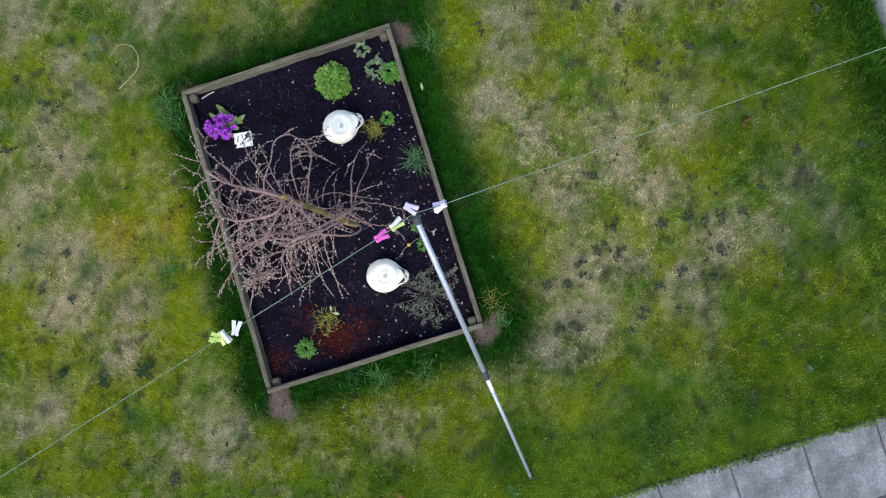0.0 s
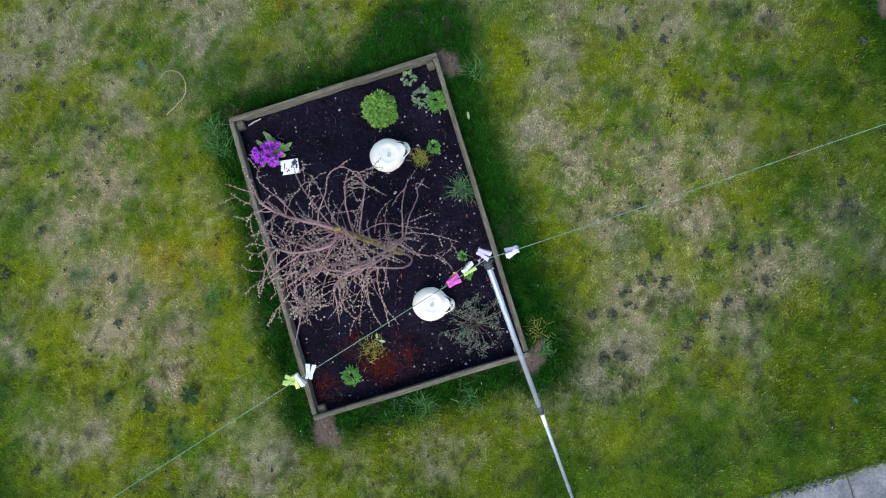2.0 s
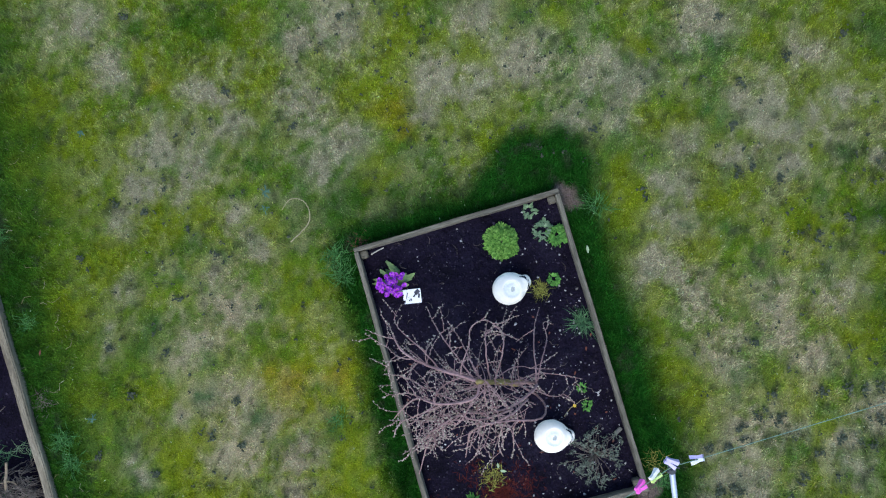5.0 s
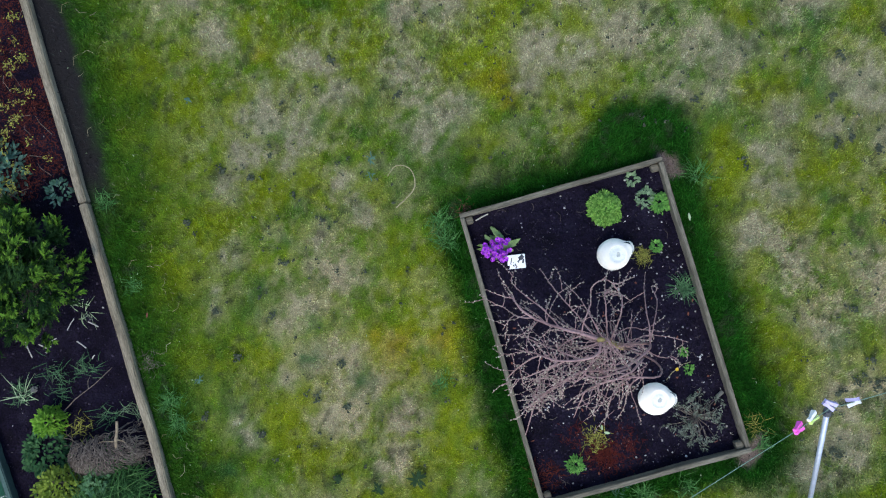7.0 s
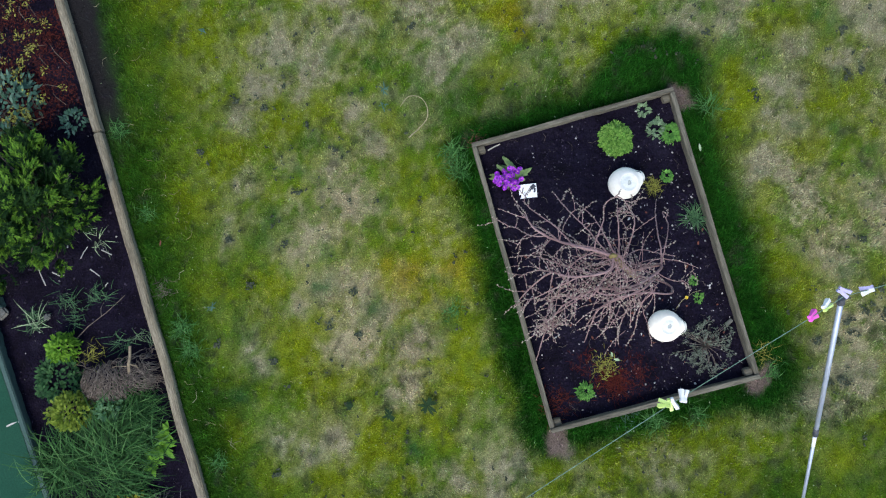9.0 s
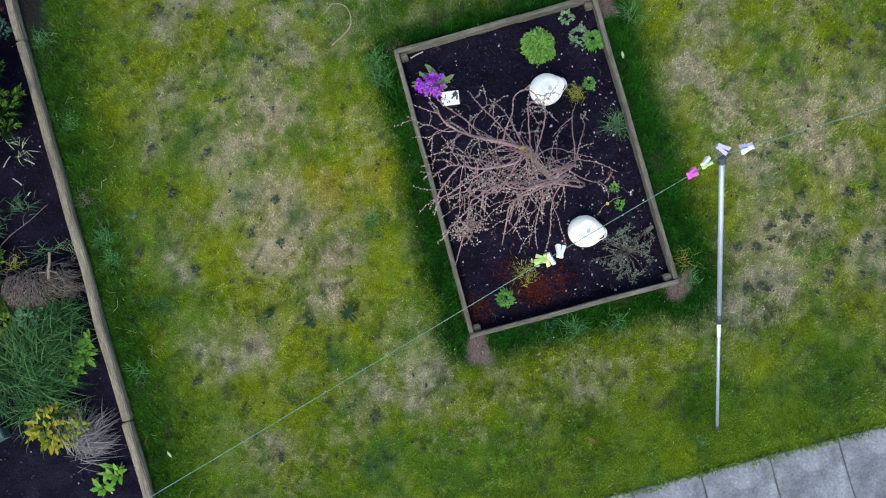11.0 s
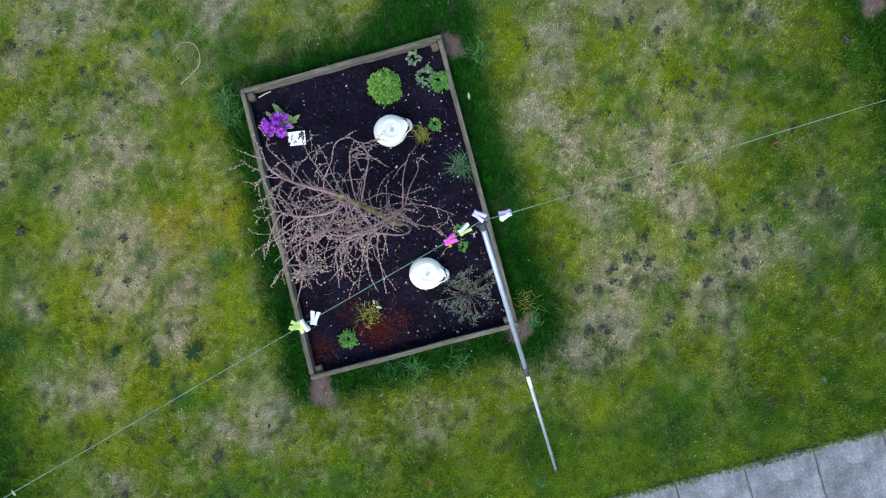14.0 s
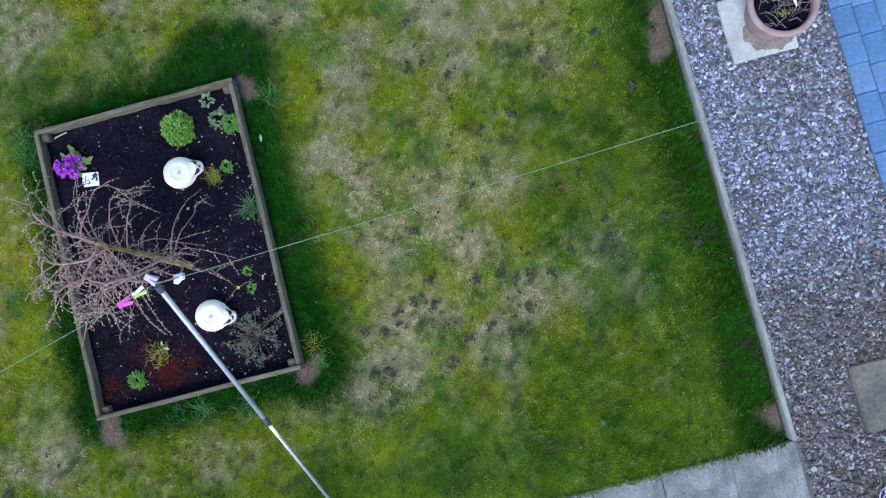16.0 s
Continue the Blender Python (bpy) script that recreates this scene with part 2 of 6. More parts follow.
GREENFELT = material("green_painted_board", [(0.012, 0.050, 0.030), (0.016, 0.064, 0.039), (0.020, 0.070, 0.044)], 2.5, rough=0.7, bump=0.3, bump_scale=90, fine=0.12, spec=0.05)
GREENRIM = material("faded_green_trim", [(0.040, 0.080, 0.068), (0.062, 0.105, 0.092)], 6, (8.073, 0.858, 7.425), 0.8, 0.3, 50)


def leafy(name, stops, rough=0.55):
    return material(name, stops, 25, spread="island", rough=rough + 0.1, bump=0.15, bump_scale=120, fine=0.15, spec=0.12)


L_BUSH = leafy("bright_bush_leaves", [(0.050, 0.135, 0.018), (0.105, 0.240, 0.036), (0.165, 0.325, 0.054), (0.235, 0.410, 0.090)])
L_SAGE = leafy("sage_leaves", [(0.082, 0.136, 0.068), (0.136, 0.211, 0.109), (0.184, 0.258, 0.150)])
L_MID = leafy("mid_green_leaves", [(0.05, 0.15, 0.03), (0.09, 0.23, 0.04), (0.13, 0.30, 0.06)])
L_PRIM = leafy("primrose_leaves", [(0.090, 0.145, 0.054), (0.144, 0.221, 0.081), (0.207, 0.281, 0.126)])
PETAL = leafy("purple_petals", [(0.06, 0.006, 0.13), (0.16, 0.014, 0.32), (0.28, 0.03, 0.48), (0.42, 0.08, 0.58)], 0.6)
FLOWEREYE = leafy("yellow_eye", [(0.560, 0.375, 0.028), (0.640, 0.450, 0.042)], 0.6)
L_BLUE = leafy("blue_green_blades", [(0.034, 0.089, 0.039), (0.061, 0.136, 0.059), (0.102, 0.190, 0.088)])
L_GREY = leafy("grey_lavender_leaves", [(0.068, 0.082, 0.058), (0.116, 0.137, 0.101), (0.164, 0.184, 0.144)], 0.8)
L_RED = leafy("red_brown_foliage", [(0.028, 0.005, 0.005), (0.062, 0.009, 0.007), (0.090, 0.015, 0.012), (0.085, 0.024, 0.014)], 0.8)
L_REDCARPET = leafy("dull_red_foliage", [(0.031, 0.007, 0.006), (0.066, 0.014, 0.010), (0.097, 0.023, 0.015)], 0.85)
L_OLIVE = leafy("olive_foliage", [(0.12, 0.11, 0.02), (0.20, 0.20, 0.04), (0.28, 0.29, 0.06)])
L_STRAW = leafy("straw_blades", [(0.200, 0.168, 0.088), (0.288, 0.248, 0.144), (0.368, 0.336, 0.232)], 0.8)
L_HEDGE = leafy("shaded_conifer_sprays", [(0.004, 0.016, 0.005), (0.009, 0.030, 0.006), (0.018, 0.050, 0.009)], 0.7)
L_LIME = leafy("lit_lime_conifer_tips", [(0.030, 0.085, 0.008), (0.062, 0.145, 0.012), (0.110, 0.205, 0.020)], 0.6)
L_LIMEBUSH = leafy("lime_leaves", [(0.058, 0.150, 0.010), (0.097, 0.221, 0.015), (0.145, 0.275, 0.031)])
L_VARI = leafy("yellow_variegated_leaves", [(0.069, 0.113, 0.010), (0.121, 0.170, 0.016), (0.173, 0.233, 0.032)])
L_GLAUC = leafy("glaucous_leaves", [(0.03, 0.075, 0.045), (0.05, 0.11, 0.075), (0.10, 0.17, 0.125)])
L_YELLOW = leafy("bright_yellow_leaves", [(0.13, 0.15, 0.012), (0.22, 0.21, 0.018), (0.32, 0.29, 0.03)])
L_LONG = leafy("long_grass_blades", [(0.008, 0.028, 0.007), (0.016, 0.058, 0.013), (0.034, 0.105, 0.025), (0.085, 0.175, 0.055)])
L_BROAD = leafy("broad_glossy_leaves", [(0.053, 0.150, 0.015), (0.098, 0.232, 0.022), (0.150, 0.300, 0.038)], 0.4)
L_PURP = leafy("silvery_dead_blades", [(0.089, 0.079, 0.079), (0.158, 0.142, 0.142), (0.236, 0.220, 0.215)], 0.8)
L_DARKWEED = leafy("dark_weed_leaves", [(0.010, 0.026, 0.010), (0.020, 0.045, 0.015)], 0.7)
L_LAWNWEED = leafy("lush_weed_blades", [(0.025, 0.09, 0.02), (0.05, 0.15, 0.035), (0.09, 0.21, 0.06)])
L_DRY = leafy("dry_brown_leaf", [(0.120, 0.045, 0.030), (0.168, 0.070, 0.054)], 0.8)
L_PALE = leafy("pale_leaf", [(0.245, 0.350, 0.182), (0.350, 0.434, 0.273)], 0.6)
L_DARKLEAF = leafy("dark_green_leaves", [(0.012, 0.045, 0.015), (0.025, 0.075, 0.025), (0.045, 0.11, 0.035)])
L_BLEACH = leafy("bleached_stalks", [(0.30, 0.28, 0.24), (0.42, 0.40, 0.36), (0.5, 0.48, 0.45)], 0.8)

# ---------------------------------------------------------------- ground, lawn and grass
BX, BY = 0.667, 0.955                 # half sizes of the raised bed, round the origin
LEFT, RIGHT, BOTTOM, TOP = -2.945, 3.44, -2.12, 4.2

gb = Builder()
gb.add([(-60, -60, -0.09), (60, -60, -0.09), (60, 60, -0.09), (-60, 60, -0.09)], [(0, 1, 2, 3)])
tagged(part("ground", gb, FAR), "mossy green ground reaching to the horizon", "ground", kind="structure")

def lawn_left(y):
    """The lawn's left edge along the timber."""
    return -2.912 - 0.042 * (np.asarray(y, float) + 0.9)


MOSS_WEST = [(-0.19, 1.71, 0.15), (-1.84, 1.53, 0.12), (-2.31, 1.39, 0.13), (-2.64, 1.05, 0.18), (-2.58, 0.49, 0.13), (-1.18, 1.23, 0.11), (-1.12, 0.7, 0.09), (-0.8, 0.23, 0.14), (-2.14, -0.09, 0.15), (-1.93, -0.44, 0.11), (-1.09, -0.44, 0.14), (-1.31, -0.68, 0.15), (-2.61, 2.12, 0.15), (-1.93, 2.12, 0.11), (-1.52, 1.4, 0.09), (-2.18, 0.38, 0.1), (-0.73, 0.59, 0.11), (-2.47, 1.87, 0.13), (-1.75, -0.75, 0.13), (-2.71, -0.47, 0.11)]
MOSS_EAST = [(1.07, 0.52, 0.12), (1.01, 0.15, 0.09), (1.05, -0.31, 0.14), (0.94, -0.47, 0.14), (1.55, 0.62, 0.09), (2.16, 0.52, 0.09), (1.06, -0.57, 0.13), (1.7, -0.7, 0.09), (2.47, -0.01, 0.09), (2.84, 0.41, 0.11), (1.29, -1.4, 0.14), (1.66, -1.39, 0.14), (2.08, -1.46, 0.14), (2.74, -1.3, 0.11), (1.04, -1.52, 0.16), (2.15, -1.72, 0.12), (1.6, -0.49, 0.09), (2.14, -0.41, 0.08), (2.34, -1.05, 0.09), (1.36, 0.32, 0.08), (1.05, 0.91, 0.09)]
MOSS_NORTH = [(-0.15, 2.23, 0.09), (0.42, 1.97, 0.12), (0.99, 1.99, 0.09), (-0.39, 1.41, 0.11), (-0.56, 2.28, 0.09), (-2.24, 2.17, 0.14), (2.14, 1.51, 0.12), (1.39, 1.71, 0.09), (1.38, 1.18, 0.12), (2.27, 0.76, 0.11), (1.13, 0.73, 0.14), (2.5, 1.48, 0.1), (-0.94, 2.16, 0.09), (-1.5, 2.45, 0.11), (-2.48, 2.52, 0.14), (-0.44, 1.89, 0.09)]
MOSS_SOUTH = [(-2.06, -0.98, 0.15), (-1.26, -0.52, 0.11), (-1.94, -0.34, 0.11), (-1.26, -1.26, 0.1), (-0.83, -0.78, 0.07), (-2.02, -1.47, 0.1), (0.39, -2.0, 0.11), (-1.61, -0.72, 0.09)]
MOSS = MOSS_WEST + MOSS_EAST + MOSS_NORTH + MOSS_SOUTH
STRAW_WEST = [(-1.58, 1.78, 0.17), (-1.9, 1.75, 0.11), (-1.22, 1.95, 0.11), (-0.76, 1.9, 0.2), (-0.6, 1.65, 0.15), (-2.11, 1.57, 0.09), (-1.52, 0.81, 0.13), (-1.88, 0.64, 0.15), (-2.39, 0.78, 0.1), (-1.85, 0.29, 0.15), (-1.67, 0.24, 0.15), (-1.54, 0.02, 0.11), (-2.37, 0.09, 0.1), (-1.76, -0.08, 0.13), (-1.33, -0.19, 0.13), (-1.49, -0.49, 0.12), (-1.27, 1.17, 0.09), (-2.18, 1.12, 0.09), (-2.07, 0.2, 0.1), (-2.23, -0.7, 0.1), (-2.41, -0.06, 0.08), (-1.6, 1.11, 0.1)]
STRAW_EAST = [(1.4, 0.77, 0.14), (1.5, 1.01, 0.12), (1.25, 0.62, 0.11), (1.05, 0.31, 0.14), (1.25, 0.2, 0.14), (1.32, 0.03, 0.13), (1.71, -0.07, 0.14), (2.13, -0.15, 0.12), (1.41, -0.37, 0.16), (1.9, -0.49, 0.13), (2.13, 0.69, 0.14), (2.35, 0.82, 0.16), (1.8, 0.85, 0.11), (2.63, 0.62, 0.08), (2.72, -0.71, 0.13), (2.8, -0.95, 0.1), (1.29, -0.82, 0.15), (1.52, -0.8, 0.14), (1.14, -0.85, 0.1), (1.22, -1.11, 0.16), (1.89, -1.08, 0.12), (2.16, -0.88, 0.14), (2.44, -0.93, 0.1), (1.01, -1.22, 0.09), (1.17, 1.26, 0.11), (2.04, 1.06, 0.14), (1.92, -1.23, 0.09), (1.76, -0.31, 0.11)]
STRAW_NORTH = [(-0.37, 2.42, 0.2), (-0.64, 2.42, 0.14), (0.52, 2.18, 0.17), (0.75, 1.8, 0.16), (0.4, 1.75, 0.16), (0.09, 1.88, 0.14), (-0.04, 1.69, 0.1), (-0.76, 1.83, 0.14), (-0.73, 1.55, 0.1), (-1.75, 1.94, 0.12), (-1.49, 1.74, 0.12), (-1.33, 2.2, 0.12), (-1.94, 2.59, 0.1), (-2.04, 2.98, 0.16), (1.14, 1.6, 0.16), (0.92, 1.36, 0.11), (1.28, 1.48, 0.14), (1.84, 1.72, 0.17), (1.99, 1.15, 0.15), (2.1, 0.93, 0.13), (1.34, 0.82, 0.1), (1.37, 0.55, 0.13), (2.42, 1.35, 0.13), (1.89, 0.84, 0.1), (2.53, 1.02, 0.11), (-1.36, 1.36, 0.09)]
STRAW_SOUTH = [(-1.48, -0.48, 0.09), (-2.02, -0.65, 0.09), (-1.3, -1.14, 0.09), (-1.01, -1.16, 0.14), (-2.07, -1.34, 0.12), (-0.07, -1.27, 0.07), (-0.04, -1.44, 0.11), (-2.4, -0.59, 0.09)]
STRAW = STRAW_WEST + STRAW_EAST + STRAW_NORTH + STRAW_SOUTH
AMBER_WEST = [(-1.3, 0.2, 0.13), (-1.0, 0.19, 0.1), (-1.42, 0.33, 0.08)]
AMBER_NORTH = [(-0.21, 1.75, 0.08), (-0.16, 1.59, 0.08), (-1.68, 2.37, 0.06)]
AMBER = AMBER_WEST + AMBER_NORTH
CLOVER_WEST = [(-2.1, 0.82, 0.1), (-1.84, 0.33, 0.06), (-1.57, 0.06, 0.07), (-1.5, -0.82, 0.09), (-1.87, -0.5, 0.06), (-1.1, -0.06, 0.07), (-2.58, -0.27, 0.06), (-1.81, 1.11, 0.04), (-1.51, 1.16, 0.04)]
CLOVER_EAST = [(2.06, 0.0, 0.07), (1.78, 0.21, 0.05), (1.45, -0.49, 0.07), (2.51, -1.09, 0.09), (1.85, -0.81, 0.06), (1.61, 0.41, 0.08), (2.32, -0.57, 0.06), (1.89, 0.79, 0.04), (1.78, 1.09, 0.05), (1.4, 0.48, 0.04)]
CLOVER_NORTH = [(1.71, 1.19, 0.08), (1.81, 1.05, 0.05), (1.89, 1.52, 0.09), (0.8, 2.09, 0.06), (-0.78, 2.47, 0.05), (1.03, 1.48, 0.04), (-1.04, 1.82, 0.04)]
CLOVER_SOUTH = [(-1.52, -0.82, 0.06), (-1.45, -1.57, 0.1), (0.53, -2.0, 0.05)]
CLOVER = CLOVER_WEST + CLOVER_EAST + CLOVER_NORTH + CLOVER_SOUTH
LUSH_EAST = [(2.43, -0.3, 0.17), (2.53, -0.47, 0.13), (2.53, 0.23, 0.13), (3.06, 0.13, 0.16), (3.35, 0.54, 0.14), (2.28, -1.25, 0.1), (2.37, -1.46, 0.1), (2.49, -1.56, 0.09), (2.9, -1.48, 0.14), (1.75, -1.87, 0.13), (2.96, -0.07, 0.14), (3.16, -0.42, 0.13), (2.95, -0.92, 0.11), (2.39, -0.59, 0.08)]
LUSH_NORTH = [(-1.21, 2.64, 0.14), (-1.3, 2.75, 0.1)]
LUSH_SOUTH = [(-0.17, -1.9, 0.13), (-0.11, -1.7, 0.13)]
LUSH_BED = [(-0.73, 1.25, 0.12), (-0.55, 1.23, 0.13), (-0.73, 0.98, 0.11), (-0.33, 1.2, 0.08), (-0.03, 1.19, 0.1), (-0.79, 0.77, 0.08), (-0.7, 1.24, 0.09), (-0.6, 1.0, 0.09)]
LUSH_MORE = [(2.6, -1.9, 0.22), (2.0, -1.85, 0.22), (1.4, -1.8, 0.2), (2.9, -1.5, 0.2), (2.75, -0.75, 0.16), (0.6, -1.75, 0.2), (2.83, 1.41, 0.16), (2.42, 0.68, 0.09), (3.17, -0.17, 0.19), (2.78, -0.29, 0.16), (2.64, 0.01, 0.14), (3.12, -0.76, 0.14), (2.64, -1.5, 0.14), (2.46, -1.72, 0.17), (2.09, -1.81, 0.14)]
LUSH = LUSH_BED + LUSH_MORE + LUSH_EAST + LUSH_NORTH + LUSH_SOUTH + [(2.33, -1.61, 0.34), (2.98, 0.02, 0.36), (2.80, -1.08, 0.24), (3.2, 0.1, 0.3), (-2.72, 2.2, 0.3), (-2.70, 1.85, 0.24)]
CAST_WEST = [(-1.86, 0.99), (-2.12, 1.69), (-1.58, 1.18), (-2.38, 0.78), (-1.67, 0.23), (-1.87, 0.07), (-2.29, -0.05), (-2.62, 0.15), (-1.68, 1.37), (-1.94, 1.56), (-2.42, 1.42), (-2.03, 0.65), (-1.69, -0.06), (-2.33, 0.46)]
CAST_EAST = [(2.11, -0.73), (2.02, -0.71), (2.19, -0.76), (2.32, -0.78), (1.86, -0.69), (1.31, -0.75), (1.33, -0.85), (1.21, -0.87), (1.56, -0.79), (1.08, -1.1), (1.18, -1.12), (1.74, -1.04), (1.88, -0.99), (2.04, -1.08), (2.13, -0.94), (2.72, -0.51), (3.11, -0.6), (3.26, -0.8), (2.99, 0.64), (3.13, 0.26), (2.34, 0.27), (1.54, -0.29), (2.12, 0.23), (2.0, 0.64), (1.77, 0.75), (1.57, -0.63), (1.43, -0.74), (1.79, -1.2), (1.58, -1.15), (1.1, -0.84), (2.48, -0.65), (2.72, -0.64)]
CAST_NORTH = [(1.95, 1.73), (1.81, 1.03), (1.87, 0.75), (-1.21, 2.19), (1.18, 0.76), (2.65, 1.39), (-1.74, 2.87), (2.27, 1.36), (-0.36, 2.45), (-0.84, 1.82), (1.96, 1.27), (1.0, 1.26)]
CAST_SOUTH = [(-1.38, -1.29), (-1.88, -0.47), (-2.45, -0.77), (-1.38, -1.26), (-2.04, -1.39)]
CASTS_AT = CAST_WEST + CAST_EAST + CAST_NORTH + CAST_SOUTH
BARE = [(0.71, 0.9, 0.09), (-0.62, -1.05, 0.1), (3.37, 0.5, 0.1), (3.4, 0.68, 0.1), (3.41, -1.95, 0.11), (0.72, -0.98, 0.09)]


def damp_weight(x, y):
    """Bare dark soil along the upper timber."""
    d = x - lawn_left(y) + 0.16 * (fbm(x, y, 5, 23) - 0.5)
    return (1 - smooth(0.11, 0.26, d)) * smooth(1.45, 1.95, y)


def patches(x, y, spots):
    """How far a place belongs to a list of uneven round patches, 0 to 1."""
    wx = x + 0.20 * (fbm(x, y, 4, 5) - 0.5) + 0.10 * (fbm(x, y, 15, 35, 2) - 0.5)
    wy = y + 0.20 * (fbm(x, y, 4, 9) - 0.5) + 0.10 * (fbm(x, y, 15, 39, 2) - 0.5)
    total = np.zeros_like(x)
    for a, b, r in spots:
        near = (np.abs(wx - a) < 2.4 * r) & (np.abs(wy - b) < 2.4 * r)
        total[near] = np.maximum(total[near], np.exp(-(((wx[near] - a) ** 2 + (wy[near] - b) ** 2) / (r * r)) * 0.8))
    return total


def bed_distance(x, y):
    return np.hypot(np.maximum(np.abs(x) - BX, 0), np.maximum(np.abs(y) - BY, 0))


def lush_shade_weight(x, y):
    """Tall dark grass along the timber, and the shadow painted past the bed's top end."""
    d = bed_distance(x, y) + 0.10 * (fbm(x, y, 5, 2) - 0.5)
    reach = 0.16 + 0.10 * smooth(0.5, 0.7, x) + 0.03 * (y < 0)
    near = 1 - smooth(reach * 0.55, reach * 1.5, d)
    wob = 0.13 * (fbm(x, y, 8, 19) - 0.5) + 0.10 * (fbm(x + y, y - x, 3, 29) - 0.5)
    # soft-edged shadow beyond the bed's top right, laid into the lawn colour
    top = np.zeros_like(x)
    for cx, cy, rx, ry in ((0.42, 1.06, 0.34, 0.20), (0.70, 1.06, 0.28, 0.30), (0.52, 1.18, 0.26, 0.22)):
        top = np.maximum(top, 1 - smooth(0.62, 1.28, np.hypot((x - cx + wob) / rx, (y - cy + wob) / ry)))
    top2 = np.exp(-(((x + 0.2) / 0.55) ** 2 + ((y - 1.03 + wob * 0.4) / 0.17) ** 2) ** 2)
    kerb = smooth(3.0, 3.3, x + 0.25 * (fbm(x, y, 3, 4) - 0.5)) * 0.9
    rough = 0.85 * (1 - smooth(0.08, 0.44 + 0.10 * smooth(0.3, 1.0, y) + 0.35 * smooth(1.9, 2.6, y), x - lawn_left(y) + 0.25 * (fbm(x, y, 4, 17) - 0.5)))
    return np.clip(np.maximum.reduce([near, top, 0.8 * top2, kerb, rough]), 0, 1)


def lawn_tone(x, y):
    x, y = np.asarray(x, float), np.asarray(y, float)
    edge = np.minimum.reduce([x - lawn_left(y), RIGHT - x, y - BOTTOM + 0.1]) + 0.5 * (fbm(x, y, 1.2, 3) - 0.5)
    inner = smooth(0.15, 0.95, edge)
    n1, n2, n3 = fbm(x, y, 2.2, 1), fbm(x, y, 7, 6), fbm(x, y, 26, 8, 3)
    green, moss = np.array([0.092, 0.176, 0.013]), np.array([0.168, 0.222, 0.009])
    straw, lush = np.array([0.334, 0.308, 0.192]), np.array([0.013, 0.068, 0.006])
    blue, dirt = np.array([0.036, 0.112, 0.030]), np.array([0.19, 0.145, 0.12])
    col = green * (0.75 + 0.5 * n2)[:, None]
    moss_at, straw_at = patches(x, y, MOSS), patches(x, y, STRAW)
    w = np.clip(smooth(0.34, 0.56, 0.5 * n1 + 0.3 * n2 + 0.2 * n3) * (0.40 + 0.48 * inner) + 0.8 * moss_at, 0, 1)[:, None]
    col = col * (1 - w) + moss * w * (0.8 + 0.4 * n3)[:, None]
    s = 0.42 * smooth(0.44, 0.64, 0.30 * fbm(x, y, 3.1, 11) + 0.30 * fbm(x, y, 9, 13) + 0.40 * n3) + 1.0 * straw_at * smooth(0.16, 0.56, 0.5 * n2 + 0.5 * n3)
    s = np.clip(s * (0.12 + 0.88 * np.maximum(inner, straw_at)) * (1 - 0.8 * np.clip(moss_at - 0.5 * straw_at, 0, 1)), 0, 0.95)[:, None]
    col = col * (1 - s) + straw * s * (0.8 + 0.4 * n3)[:, None]
    am = (0.55 * patches(x, y, AMBER) * (0.5 + n3))[:, None]
    col = col * (1 - am) + np.array([0.285, 0.225, 0.012]) * am
    g = (0.32 * smooth(0.58, 0.72, fbm(x, y, 8, 21)) + 0.6 * patches(x, y, CLOVER))[:, None].clip(0, 0.85)
    col = col * (1 - g) + blue * g
    # lush grass and the painted shadow share this dark green
    k = np.clip(np.maximum(lush_shade_weight(x, y), 0.75 * patches(x, y, LUSH) * smooth(0.3, 0.6, n2 + 0.1)), 0, 1)[:, None]
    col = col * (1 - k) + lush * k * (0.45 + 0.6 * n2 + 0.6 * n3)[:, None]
    col = col * (0.70 + 0.28 * fbm(x, y, 12, 61, 2) + 0.32 * vnoise(x * 30, y * 30, 62))[:, None]
    # drier stretches either side of the bed
    dry = np.exp(-(((x + 1.55) / 0.75) ** 2 + ((y - 0.15) / 1.1) ** 2) ** 2) + 0.8 * np.exp(-(((x - 1.65) / 0.7) ** 2 + ((y + 0.35) / 0.8) ** 2) ** 2)
    col = col * (1 + dry[:, None] * np.array([0.24, 0.15, 0.10]))
    # small dark holes and casts
    h = (smooth(0.70, 0.80, fbm(x, y, 16, 31, 2)) * 0.6)[:, None]
    col = col * (1 - h) + np.array([0.045, 0.055, 0.03]) * h
    b = smooth(0.35, 0.75, patches(x, y, BARE))[:, None]
    col = col * (1 - b) + dirt * b * (0.7 + 0.6 * n3)[:, None]
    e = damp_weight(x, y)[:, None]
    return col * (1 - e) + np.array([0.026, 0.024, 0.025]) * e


def set_tone(me, col):
    at = me.attributes.new("tone", "FLOAT_COLOR", "POINT")
    at.data.foreach_set("color", np.concatenate([col, np.ones((len(col), 1))], 1).ravel())


def in_lawn(x, y):
    left = lawn_left(y) + 0.02 * (fbm(x, y, 6, 2) - 0.5)
    return (x > left) & (x < RIGHT - 0.005) & (y > BOTTOM - 0.026 + 0.06 * (fbm(x, y, 9, 2) - 0.5)) & (y < TOP) & (bed_distance(x, y) > 0.004)


